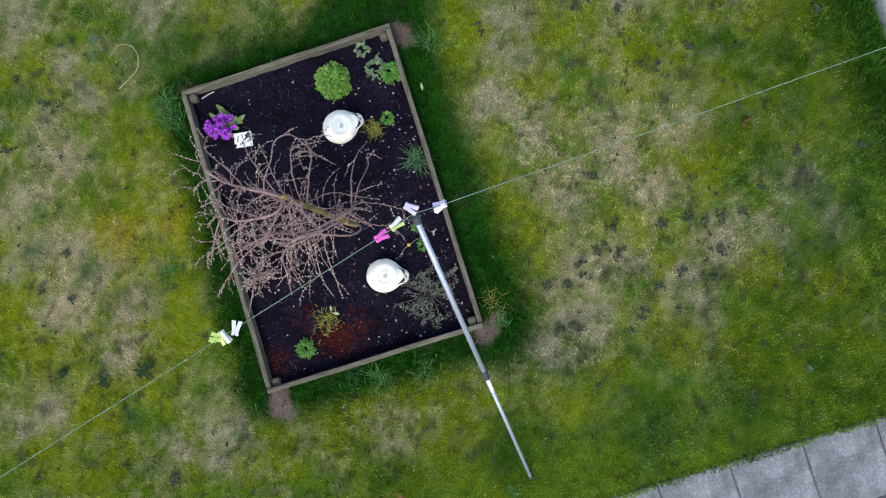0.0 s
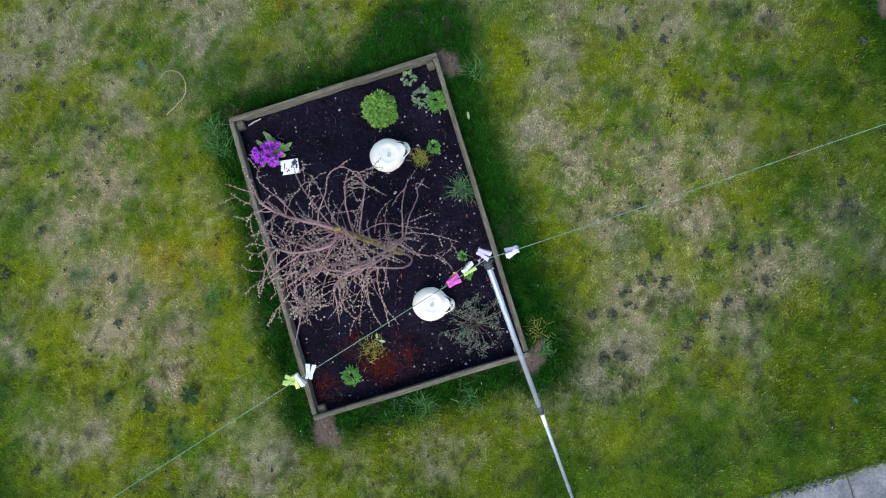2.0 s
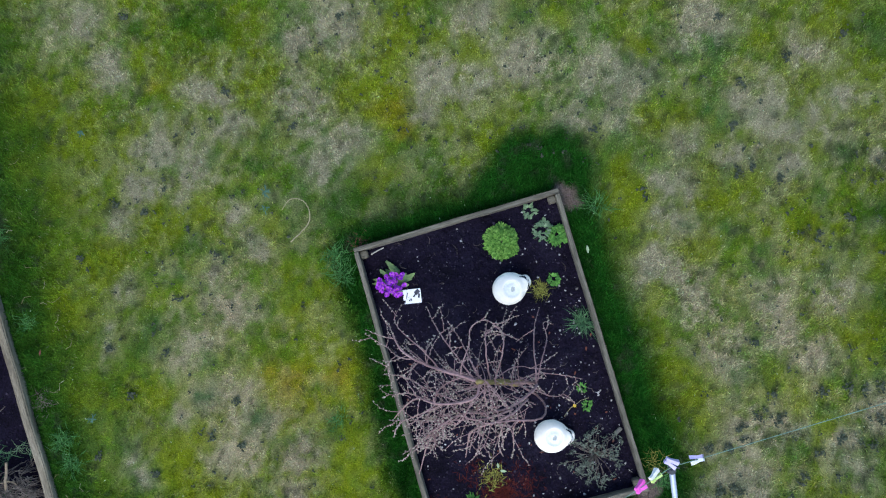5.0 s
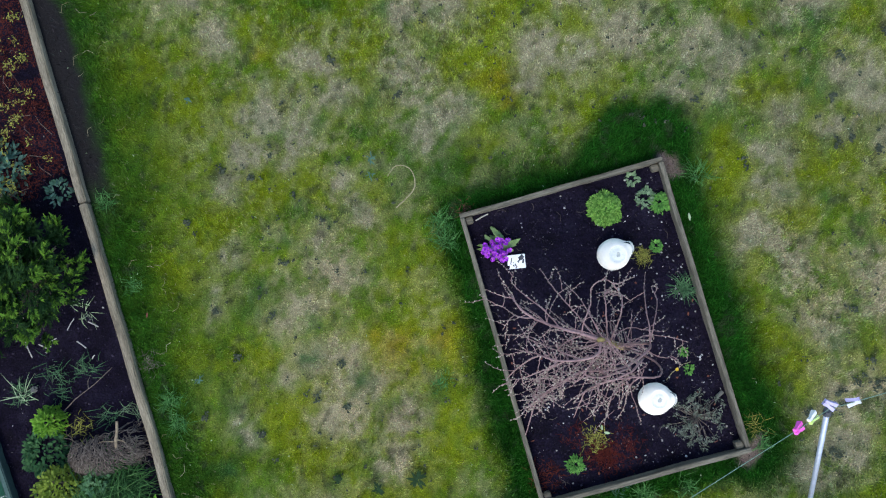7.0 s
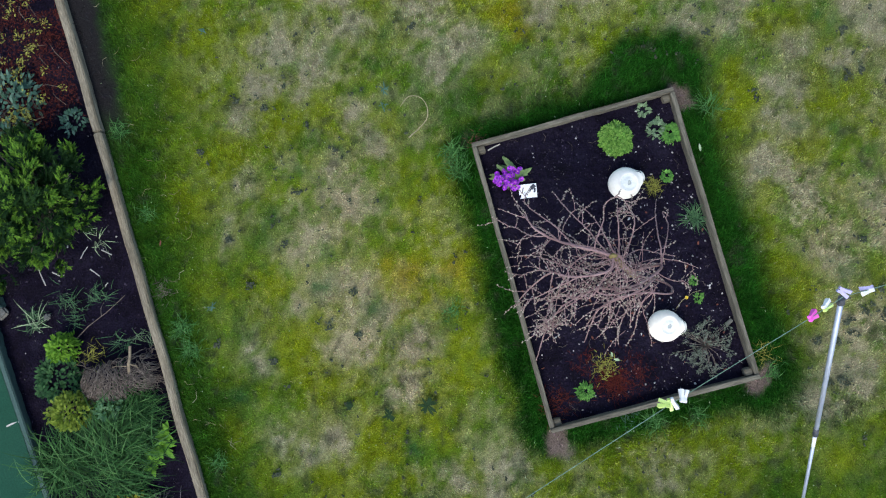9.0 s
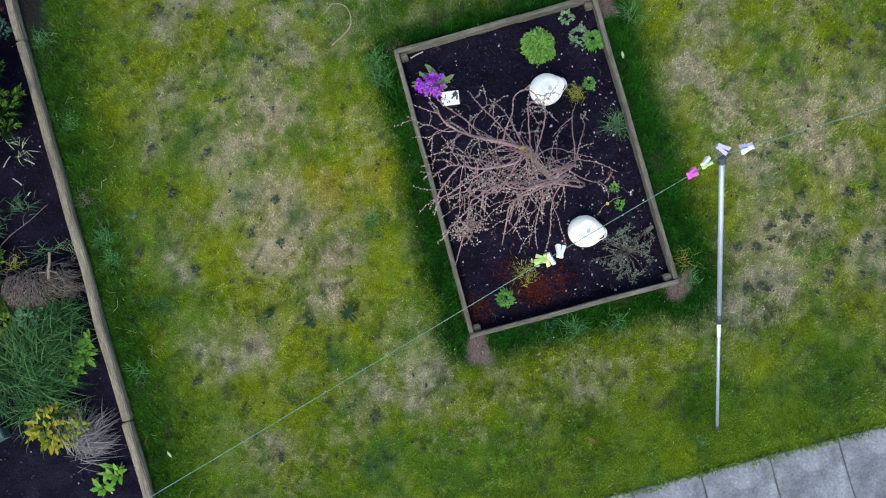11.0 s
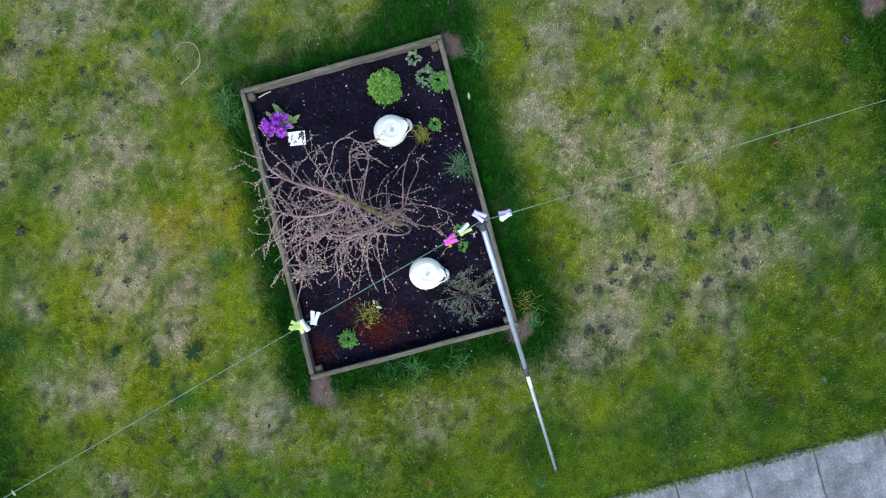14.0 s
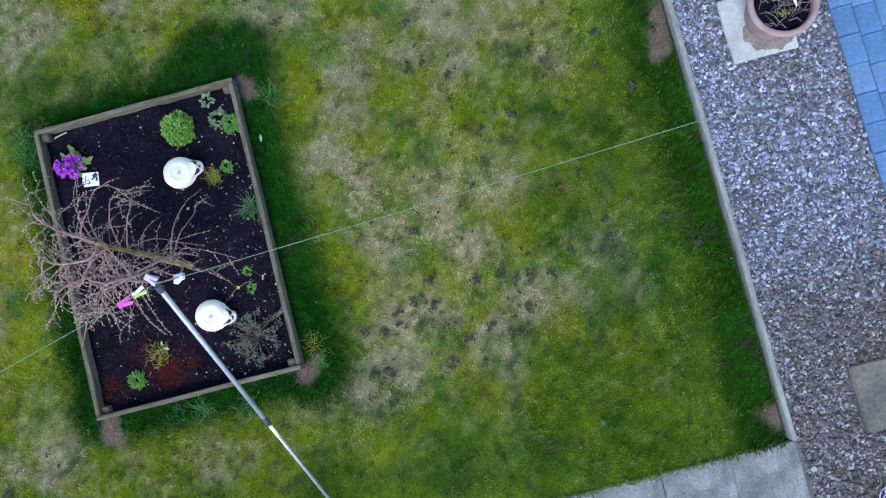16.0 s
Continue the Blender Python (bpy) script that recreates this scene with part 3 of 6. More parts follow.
def grid(x0, x1, y0, y1, step, height, mat, name):
    """A fine sheet with its own relief."""
    xa = x0 if callable(x0) else (lambda y: x0 + 0 * y)
    xb = x1 if callable(x1) else (lambda y: x1 + 0 * y)
    nx, ny = int((float(xb(y0)) - float(xa(y0))) / step) + 1, int((y1 - y0) / step) + 1
    gu, gy = np.meshgrid(np.linspace(0, 1, nx), np.linspace(y0, y1, ny))
    gx = xa(gy) * (1 - gu) + xb(gy) * gu
    x, y = gx.ravel(), gy.ravel()
    me = bpy.data.meshes.new(name)
    idx = np.arange(nx * ny).reshape(ny, nx)
    quads = np.stack([idx[:-1, :-1], idx[:-1, 1:], idx[1:, 1:], idx[1:, :-1]], -1).reshape(-1, 4)
    me.from_pydata(np.stack([x, y, height(x, y)], 1).tolist(), [], quads.tolist())
    me.materials.append(mat)
    me.polygons.foreach_set("use_smooth", [True] * len(me.polygons))
    return me, x, y


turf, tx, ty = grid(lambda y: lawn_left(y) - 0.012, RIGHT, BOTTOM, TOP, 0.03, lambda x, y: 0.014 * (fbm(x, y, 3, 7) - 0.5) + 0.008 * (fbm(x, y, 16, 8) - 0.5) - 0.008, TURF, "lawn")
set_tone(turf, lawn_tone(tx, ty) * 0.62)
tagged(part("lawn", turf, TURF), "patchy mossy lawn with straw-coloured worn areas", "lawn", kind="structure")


def grass(name, count, area, long_bias):
    x = rng.uniform(area[0], area[1], count)
    y = rng.uniform(area[2], area[3], count)
    keep = in_lawn(x, y)
    x, y = x[keep], y[keep]
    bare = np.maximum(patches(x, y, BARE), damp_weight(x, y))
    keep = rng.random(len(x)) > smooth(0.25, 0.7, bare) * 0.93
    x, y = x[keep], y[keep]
    n = len(x)
    tall = lush_shade_weight(x, y)
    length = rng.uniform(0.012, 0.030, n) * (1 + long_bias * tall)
    lean = 0.6 * (fbm(x, y, 2.5, 41) - 0.5) * 12
    az = rng.uniform(0, 2 * np.pi, n) * 0.75 + lean
    el = rng.uniform(0.15, 1.05, n)
    wid = rng.uniform(0.0018, 0.0036, n) * (1 + 0.25 * tall)
    base = np.stack([x, y, np.where(y < BOTTOM + 0.004, 0.006, -0.012)], 1)
    tip = base + np.stack([np.cos(el) * np.cos(az), np.cos(el) * np.sin(az), np.sin(el) + 0.25], 1) * length[:, None]
    side = np.stack([-np.sin(az), np.cos(az), rng.uniform(-0.4, 0.4, n)], 1) * wid[:, None]
    v = np.stack([base - side, base + side, tip], 1).reshape(-1, 3)
    me = bpy.data.meshes.new(name)
    me.from_pydata(v.tolist(), [], np.arange(3 * n).reshape(-1, 3).tolist())
    me.materials.append(GRASS)
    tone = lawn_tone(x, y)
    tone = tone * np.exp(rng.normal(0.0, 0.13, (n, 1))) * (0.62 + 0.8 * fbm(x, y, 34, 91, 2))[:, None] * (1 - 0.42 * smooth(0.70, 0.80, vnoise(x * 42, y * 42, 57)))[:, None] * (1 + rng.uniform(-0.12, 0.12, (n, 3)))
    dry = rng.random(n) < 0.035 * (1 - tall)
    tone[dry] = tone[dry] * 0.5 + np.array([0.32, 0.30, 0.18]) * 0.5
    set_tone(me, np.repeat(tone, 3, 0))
    return tagged(part(name, me, GRASS), "short mossy grass blades, green, yellow and straw-coloured", "grass", kind="stuff")


grass("grass", 600000, (LEFT - 0.2, RIGHT, BOTTOM - 0.06, 3.5), 0.8)


# dark worm casts and tufts in the worn lawn
def casts():
    b = Builder()
    for cx, cy in CASTS_AT:
        for _ in range(2):
            m = int(rng.integers(7, 15))
            ox, oy = rng.normal(0, 0.012, 2)
            pos = np.stack([cx + ox + rng.normal(0, 0.013, m), cy + oy + rng.normal(0, 0.013, m), np.full(m, 0.015)], 1)
            pebbles(b, pos, rng.uniform(0.005, 0.011, m), 0.6)
    for x, y, r, n in [(2.05, -0.9, 0.5, 16), (1.3, -1.0, 0.4, 12), (0.7, 1.9, 0.6, 14), (1.6, 1.2, 0.5, 10), (-1.6, 0.8, 0.7, 14), (-1.6, 1.8, 0.6, 10), (2.3, 0.3, 0.6, 10), (-0.2, 2.2, 0.7, 12)]:
        for _ in range(n):
            cx, cy = x + rng.normal(0, r * 0.6), y + rng.normal(0, r * 0.6)
            if bed_distance(np.array([cx]), np.array([cy]))[0] < 0.12:
                continue
            m = int(rng.integers(3, 9))
            pebbles(b, np.stack([cx + rng.normal(0, 0.010, m), cy + rng.normal(0, 0.010, m), np.full(m, 0.014)], 1), rng.uniform(0.004, 0.009, m), 0.6)
    for _ in range(900):
        cx, cy = rng.uniform(-2.3, 2.9), rng.uniform(-1.6, 2.8)
        if bed_distance(np.array([cx]), np.array([cy]))[0] < 0.2 or fbm(np.array([cx]), np.array([cy]), 1.6, 77)[0] < 0.45:
            continue
        m = int(rng.integers(2, 6))
        pebbles(b, np.stack([cx + rng.normal(0, 0.006, m), cy + rng.normal(0, 0.006, m), np.full(m, 0.015)], 1), rng.uniform(0.004, 0.0085, m), 0.6)
    tagged(part("worm_casts", b, CASTS), "small dark worm casts scattered in the lawn", "soil", kind="stuff")


CASTS = material("damp_casts", [(0.028, 0.036, 0.024), (0.045, 0.056, 0.036), (0.07, 0.08, 0.052)], 30, spread="island", rough=0.95, bump=0.4, spec=0.1)
casts()

# ---------------------------------------------------------------- raised bed
bed = thing("raised_bed", 0, 0, 0, "low rectangular raised bed of weathered grey timber boards on the lawn", "raised bed")
TH = 0.029
for k, (cx, cy, ln, rz, hz) in enumerate([(0, BY - TH / 2, 2 * BX, 0, 0.10), (0, -BY + TH / 2, 2 * BX, 0, 0.118), (-BX + TH / 2, 0, 2 * BY - 2 * TH - 0.004, 90, 0.108), (BX - TH / 2, 0, 2 * BY - 2 * TH - 0.004, 90, 0.105)]):
    o = part("board", box_bm(ln, TH, hz + 0.08, 0.0032, 0.0045, 12, k), WOOD, bed)
    o.matrix_basis = pose(cx, cy, -0.08, 0, 0, rz)
for k, (sx, sy) in enumerate([(-1, 1), (1, 1), (1, -1), (-1, -1)]):
    o = part("corner_post", box_bm(0.046, 0.046, 0.16, 0.005, 0.004, 0, k + 5), WOOD, bed)
    o.matrix_basis = pose(sx * (BX - TH - 0.026), sy * (BY - TH - 0.026), -0.08 + (0.012 if k == 2 else 0.0), 0, 0, 0)

SOILZ = 0.022


def soil_height(x, y):
    return SOILZ + 0.03 * (fbm(x, y, 3, 12) - 0.5) + 0.022 * (fbm(x, y, 14, 14) - 0.5) + 0.014 * (fbm(x, y, 45, 15, 2) - 0.5)


soil, _, _ = grid(-BX + TH - 0.002, BX - TH + 0.002, -BY + TH - 0.002, BY - TH + 0.002, 0.008, soil_height, SOIL, "bed_soil")
tagged(part("bed_soil", soil, SOIL), "dark crumbly compost filling the raised bed", "soil", kind="structure")


def scatter(name, count, area, height, smin, smax, mat, label, squash=0.6, density=None):
    x, y = rng.uniform(area[0], area[1], count), rng.uniform(area[2], area[3], count)
    if density is not None:
        keep = rng.random(count) < density(x, y)
        x, y = x[keep], y[keep]
    b = Builder()
    size = smin + (smax - smin) * rng.random(len(x)) ** 3
    pebbles(b, np.stack([x, y, height(x, y) + size * 0.25], 1), size, squash)
    return tagged(part(name, b, mat), label, "stones" if mat is not CRUMB else "soil", kind="stuff")


IN = (-BX + 0.05, BX - 0.05, -BY + 0.05, BY - 0.05)
scatter("soil_crumbs", 4200, IN, soil_height, 0.002, 0.009, CRUMB, "dark crumbs and bark bits on the compost")
scatter("pale_grit", 1300, IN, soil_height, 0.0014, 0.0092, GRIT, "pale grit and small stones scattered on the compost", density=lambda x, y: np.clip(0.25 + 0.75 * smooth(-0.05, 0.3, x) * (y < 0.45) + 0.5 * smooth(0.35, 0.6, x), 0, 1))

# ---------------------------------------------------------------- edging, path, gravel, paving
# left border
edging = thing("timber_edging", 0, 0, 0, "long weathered brown timber edging between lawn and border", "edging")
for k, (y0, y1, x0, x1) in enumerate([(-3.4, -0.902, -2.83, -2.935), (-0.901, 1.724, -2.935, -3.045), (1.725, 4.2, -3.045, -3.148)]):
    o = part("board", box_bm(0.056, y1 - y0, 0.2, 0.007, 0.010, 34, k + 20), EDGEWOOD, edging)
    o.matrix_basis = pose((x0 + x1) / 2 - 0.012, (y0 + y1) / 2, -0.14, 0, 0, math.degrees(math.atan2(x0 - x1, y1 - y0)))


def border_height(x, y):
    return -0.055 + 0.05 * (fbm(x, y, 2, 52) - 0.5) + 0.03 * (fbm(x, y, 11, 53) - 0.5) + 0.012 * (fbm(x, y, 40, 54, 2) - 0.5)


bsoil, _, _ = grid(-5.2, lambda y: lawn_left(y) - 0.03, -3.4, 4.2, 0.022, border_height, SOIL, "border_soil")
tagged(part("border_soil", bsoil, SOIL), "dark damp soil of the planted border", "soil", kind="structure")
BORD = (-4.3, -3.06, -1.6, 3.2)
scatter("soil_crumbs", 5200, BORD, border_height, 0.003, 0.011, CRUMB, "dark crumbs on the border soil")
scatter("pale_grit", 160, BORD, border_height, 0.002, 0.008, GRIT, "pale grit on the border soil")

# right edging board
kerb = thing("edging_board", 0, 0, 0, "pale bleached timber edging board beside the gravel", "edging")
o = part("board", box_bm(0.032, 5.2, 0.17, 0.006, 0.007, 24, 31), PALEWOOD, kerb)
o.matrix_basis = pose(3.474, 0.49, -0.102, 0, 0, 0)

# gravel
GX0, GX1, GY0, GY1 = 3.49, 4.41, -3.6, 2.6


def gravel_height(x, y):
    return 0.012 + 0.03 * (fbm(x, y, 2, 61) - 0.5) + 0.02 * smooth(-2.2, -1.6, y)


gbed, _, _ = grid(GX0 - 0.005, GX1 + 0.005, GY0, GY1, 0.03, gravel_height, GRAVELBED, "gravel_bed")
tagged(part("gravel_bed", gbed, GRAVELBED), "dark base under the loose gravel", "gravel", kind="structure")


STONES = np.array([(0.030, 0.030, 0.036), (0.10, 0.095, 0.095), (0.19, 0.195, 0.225), (0.25, 0.215, 0.185), (0.060, 0.060, 0.070), (0.52, 0.54, 0.60), (0.16, 0.17, 0.20), (0.29, 0.30, 0.34), (0.11, 0.092, 0.080), (0.36, 0.37, 0.41), (0.14, 0.14, 0.105), (0.22, 0.175, 0.175)])


def gravel():
    """Loose flat stones; browner and darker towards the path, below the pot slab and along the paving."""
    n = 33000
    x, y = rng.uniform(GX0, GX1, n), rng.uniform(-2.85, 1.15, n)
    keep = ~((x > 3.89) & (x < 4.36) & (y < -1.77) & (y > -2.18)) & ~((x > 3.755) & (x < 4.165) & (y > 0.205) & (y < 0.62))
    keep &= ~((x < 3.512) & (y < -2.13))
    x, y = x[keep], y[keep]
    n = len(x)
    size = rng.uniform(0.0050, 0.0135, n) * np.where(rng.random(n) < 0.07, 1.45, 1)
    squash = np.stack([rng.uniform(0.85, 1.5, n), rng.uniform(0.6, 1.0, n), 0.42 * rng.uniform(0.7, 1.2, n)], 1) * size[:, None]
    v = ICO_V[None] * (1 + rng.uniform(-0.3, 0.3, (n, len(ICO_V), 1))) * squash[:, None]
    a = rng.uniform(0, np.pi, (n, 1))
    v = np.stack([v[..., 0] * np.cos(a) - v[..., 1] * np.sin(a), v[..., 0] * np.sin(a) + v[..., 1] * np.cos(a), v[..., 2] + v[..., 0] * rng.normal(0, 0.2, (n, 1))], -1)
    v += np.stack([x, y, gravel_height(x, y) + rng.uniform(-0.002, 0.010, n)], 1)[:, None]
    f = (np.array(ICO_F)[None] + (np.arange(n) * len(ICO_V))[:, None, None]).reshape(-1, 3)
    me = bpy.data.meshes.new("gravel")
    me.from_pydata(v.reshape(-1, 3).tolist(), [], f.tolist())
    me.materials.append(GRAVEL)
    brown_mix = np.clip(smooth(-0.7, -1.7, y) * 0.9 + 0.3 * smooth(0.52, 0.7, fbm(x, y, 3.5, 63)) + 0.5 * smooth(0.12, 0.0, np.abs(y - 0.12)) * (np.abs(x - 3.98) < 0.2) + 0.5 * smooth(4.33, 4.41, x), 0, 1)
    tone = (STONES[rng.integers(0, len(STONES), n)] * np.array([0.88, 0.97, 1.27]) + 0.028) * rng.uniform(0.8, 1.2, (n, 1))
    tone = 0.90 * tone + 0.10 * tone.mean(0)
    tone = tone * (1 - brown_mix[:, None]) + (tone * np.array([0.84, 0.74, 0.56]) * 0.80) * brown_mix[:, None]
    set_tone(me, np.repeat(tone, len(ICO_V), 0))
    tagged(part("gravel", me, GRAVEL), "loose mixed grey, white and brown gravel", "gravel", kind="stuff")


gravel()

# slab path
path = tagged(new("slab_path"), "pale grey concrete paving slab path beside the lawn", "path", kind="structure")
PITCH = 0.432
mortar = part("joint_bed", box_bm(6.3, 1.3, 0.05, 0), GRAVELBED, path)
mortar.matrix_basis = pose(0.34, BOTTOM - 0.65, -0.062, 0, 0, 0)
slab_meshes = []
for k in range(4):
    bm = box_bm(PITCH - 0.008, PITCH - 0.008, 0.045, 0.006, 0.007, 5, k + 40)
    me = bpy.data.meshes.new("slab")
    bm.to_mesh(me)
    bm.free()
    me.materials.append(SLAB)
    slab_meshes.append(me)
for i in range(14):
    for j in range(3):
        o = part("slab", slab_meshes[(i * 3 + j * 2) % 4], SLAB, path)
        o.matrix_basis = pose(3.08 + PITCH * (0.5 - i) if i else 3.08 + PITCH * 0.5 - 0.008, BOTTOM - PITCH * (j + 0.5), -0.04 + 0.004 * math.sin(i * 2.3 + j), 0.3 * math.sin(i * 1.7), 0.3 * math.cos(i * 2.9 + j), (i * j % 3 - 1) * 0.3)

# blue block paving
paving = tagged(new("block_paving"), "blue-grey block paving beside the gravel", "pavement", kind="structure")
pb = part("joint_bed", box_bm(1.11, 3.76, 0.05, 0), BLUESAND, paving)
pb.matrix_basis = pose(4.97, -0.19, -0.014, 0, 0, 0)
paver = bpy.data.meshes.new("paver")
bm = box_bm(0.1365, 0.1865, 0.06, 0.0035, 0.0015, 0, 9)
bm.to_mesh(paver)
bm.free()
paver.materials.append(BLUEPAVE)
for i in range(8):
    for j in range(20):
        o = part("paver", paver, BLUEPAVE, paving)
        o.matrix_basis = pose(4.483 + 0.139 * i, -1.974 + 0.189 * j - (0.024 if i % 2 else 0.0), -0.012 + 0.003 * math.sin(i * 5 + j * 3), 0.5 * math.sin(j * 3 + i), 0.5 * math.cos(i * 2 + j), 0.6 * math.sin(i + j * 7))

# stepping slab in the gravel, and the slab under the pot
step_slab = thing("stepping_slab", 4.125, -1.972, 0.0, "dark grey-brown square stone slab set in gravel", "slab")
part("slab", box_bm(0.44, 0.41, 0.05, 0.008, 0.006, 4, 51), SLATE, step_slab)
pot_slab = thing("pot_slab", 3.96, 0.412, 0.01, "pale square concrete slab with damp stains under the pot", "slab", rz=0)
part("slab", box_bm(0.41, 0.41, 0.05, 0.006, 0.006, 4, 52), PALESLAB, pot_slab)

# brown damp stain that has crept out from under the pot
a = np.linspace(radians(-172), radians(-12), 60)
inner_r = np.full(60, 0.13)
outer_r = 0.215 + 0.035 * (fbm(3 + 5 * np.cos(a), 5 * np.sin(a), 1.2, 83) - 0.5) * 2 - 0.05 * np.abs(np.linspace(-1, 1, 60)) ** 6
ring_v = []
for r_, z_ in ((inner_r, 0.0515), (outer_r, 0.0515), (outer_r + 0.002, 0.049)):
    ring_v.append(np.stack([np.clip(0.075 + r_ * np.cos(a), -0.198, 0.198), np.clip(0.035 + r_ * np.sin(a), -0.196, 0.2), np.full(60, z_)], 1))
part("damp_stain", Builder().add(np.concatenate(ring_v), [[j * 60 + k, j * 60 + k + 1, (j + 1) * 60 + k + 1, (j + 1) * 60 + k] for j in range(2) for k in range(59)]), DAMPSTAIN, pot_slab, "brown damp stain")

# ---------------------------------------------------------------- skull ornaments
def skull_mesh():
    """A white skull with a dished crown, its face sloping out; it faces +x."""
    bm = bmesh.new()
    bmesh.ops.create_uvsphere(bm, u_segments=96, v_segments=72, radius=1)
    for v in bm.verts:
        x, y, z = v.co
        f = max(0.0, x)
        p = Vector((x * 0.106, y * 0.100, z * 0.086))
        # the face slopes out from the brow to the teeth
        middle = 1 / (1 + math.exp((abs(y) - 0.47) * 24))
        p.x += min(1.0, f * 2.2) * middle * (0.020 / (1 + math.exp((z - 0.36) * 16)) + 0.042 * max(0.0, min(1.0, (-0.16 - z) / 0.50)))
        # temples drawn in behind the cheeks
        p.y *= 1 - 0.16 * math.exp(-((x - 0.82) / 0.16) ** 2) * math.exp(-((z - 0.10) / 0.45) ** 2)
        p.y *= 1 - 0.12 * f ** 3 * max(0.0, min(1.0, -z * 1.6))
        # brow ridge and cheek bones
        p.x += 0.010 * math.exp(-((z - 0.34) / 0.09) ** 2) * max(0.0, f - 0.4) * middle
        p.y += 0.010 * math.copysign(1, y) * math.exp(-((z + 0.12) / 0.14) ** 2) * math.exp(-((x - 0.78) / 0.16) ** 2) * (abs(y) > 0.15)
        if x > 0:
            for sd in (-1, 1):
                d = ((y - sd * 0.36) / 0.23) ** 2 + ((z - 0.10) / 0.17) ** 2
                p -= Vector((0.026, 0, 0.0)) * math.exp(-d * d)
            nose = ((y / 0.13) ** 2 + ((z + 0.30) / 0.14) ** 2) ** 2
            p.x -= 0.018 * math.exp(-nose)
            # gaps between the teeth
            if -0.78 < z < -0.52:
                p.x -= 0.003 * (math.cos(y * 52) > 0.55)
        # dished crown
        r = math.hypot(p.x - 0.016, p.y)
        if z > 0:
            p.z -= 0.016 * (1 - float(smooth(0.034, 0.062, np.array(r)))) + 0.006 * math.exp(-(r / 0.012) ** 2)
        p += Vector((noise.noise(p * 30), noise.noise(p * 30 + Vector((4, 4, 4))), 0)) * 0.0015
        v.co = p + Vector((0, 0, 0.083))
    bmesh.ops.recalc_face_normals(bm, faces=bm.faces)
    for fc in bm.faces:
        c = fc.calc_center_median()
        y, z = c.y / 0.100, (c.z - 0.083) / 0.086
        eye = min(((y - sd * 0.31) / 0.165) ** 2 + ((z - 0.05) / 0.19) ** 2 for sd in (-1, 1))
        nose = (y / 0.09) ** 2 + ((z + 0.32) / 0.10) ** 2
        # eye and nose hollows: their shade is put into the colour
        if c.x > 0.05 and (eye < 1 or nose < 1):
            fc.material_index = 1
        # crown dish darker than the plaster, darkest at its middle
        elif z > 0.3 and math.hypot(c.x - 0.020, c.y + 0.004) < 0.013 + 0.006 * noise.noise(c * 90):
            fc.material_index = 3
        elif z > 0.3 and math.hypot(c.x - 0.016, c.y) < 0.052:
            fc.material_index = 2
        fc.smooth = True
    me = bpy.data.meshes.new("skull_ornament")
    bm.to_mesh(me)
    bm.free()
    for m in (BONE, SOCKET, DISH, DISHMID):
        me.materials.append(m)
    return me


SKULL = skull_mesh()
for x, y, rx, rz in ((0.207, 0.452, 8, 6), (0.199, -0.497, -2, -18)):
    o = part("skull_ornament", SKULL, BONE)
    o.matrix_world = pose(x, y, SOILZ - 0.006, rx, -3, rz)
    tagged(o, "white plaster skull ornament with a dished crown resting on the soil", "ornament", "skull ornaments in the bed")


# ---------------------------------------------------------------- plants
def rosette(name, x, y, z, n, length, width, mat, label, category="plant", elev=(0.3, 1.0), droop=(0.4, 1.2), profile=None, group="", seg=3, spread=0.01, parent=None, part_name="foliage", azr=(0, 2 * np.pi)):
    """A plant of arching leaves round one crown."""
    own = parent if parent is not None else thing(name, x, y, z, label, category, group)
    ox, oy, oz = (x, y, z) if parent is not None else (0, 0, 0)
    az = rng.uniform(azr[0], azr[1], n)
    base = np.stack([ox + rng.normal(0, spread, n), oy + rng.normal(0, spread, n), np.full(n, oz)], 1)
    v, f = strips(base, az, rng.uniform(*elev, n), rng.uniform(*length, n), rng.uniform(*width, n), rng.uniform(*droop, n), seg, profile)
    if n <= 30:
        size = 2 * (seg + 1)
        for k in range(n):
            part("leaf", Builder().add(v[k * size:(k + 1) * size], f[:seg]), mat, own)
    elif seg == 5:
        size, order = 2 * (seg + 1), np.argsort(az)
        for some in np.array_split(order, 8):
            vv = v.reshape(n, size, 3)[some].reshape(-1, 3)
            ff = (np.array(f[:seg])[None] + (np.arange(len(some)) * size)[:, None, None]).reshape(-1, 4)
            part("blade_tuft", Builder().add(vv, ff.tolist()), mat, own, kind="stuff")
    else:
        part(part_name, Builder().add(v, f), mat, own, kind="stuff")
    return own


LEAF = [0.25, 0.95, 0.9, 0.1]
BLADE = [0.8, 1.0, 0.7, 0.06]


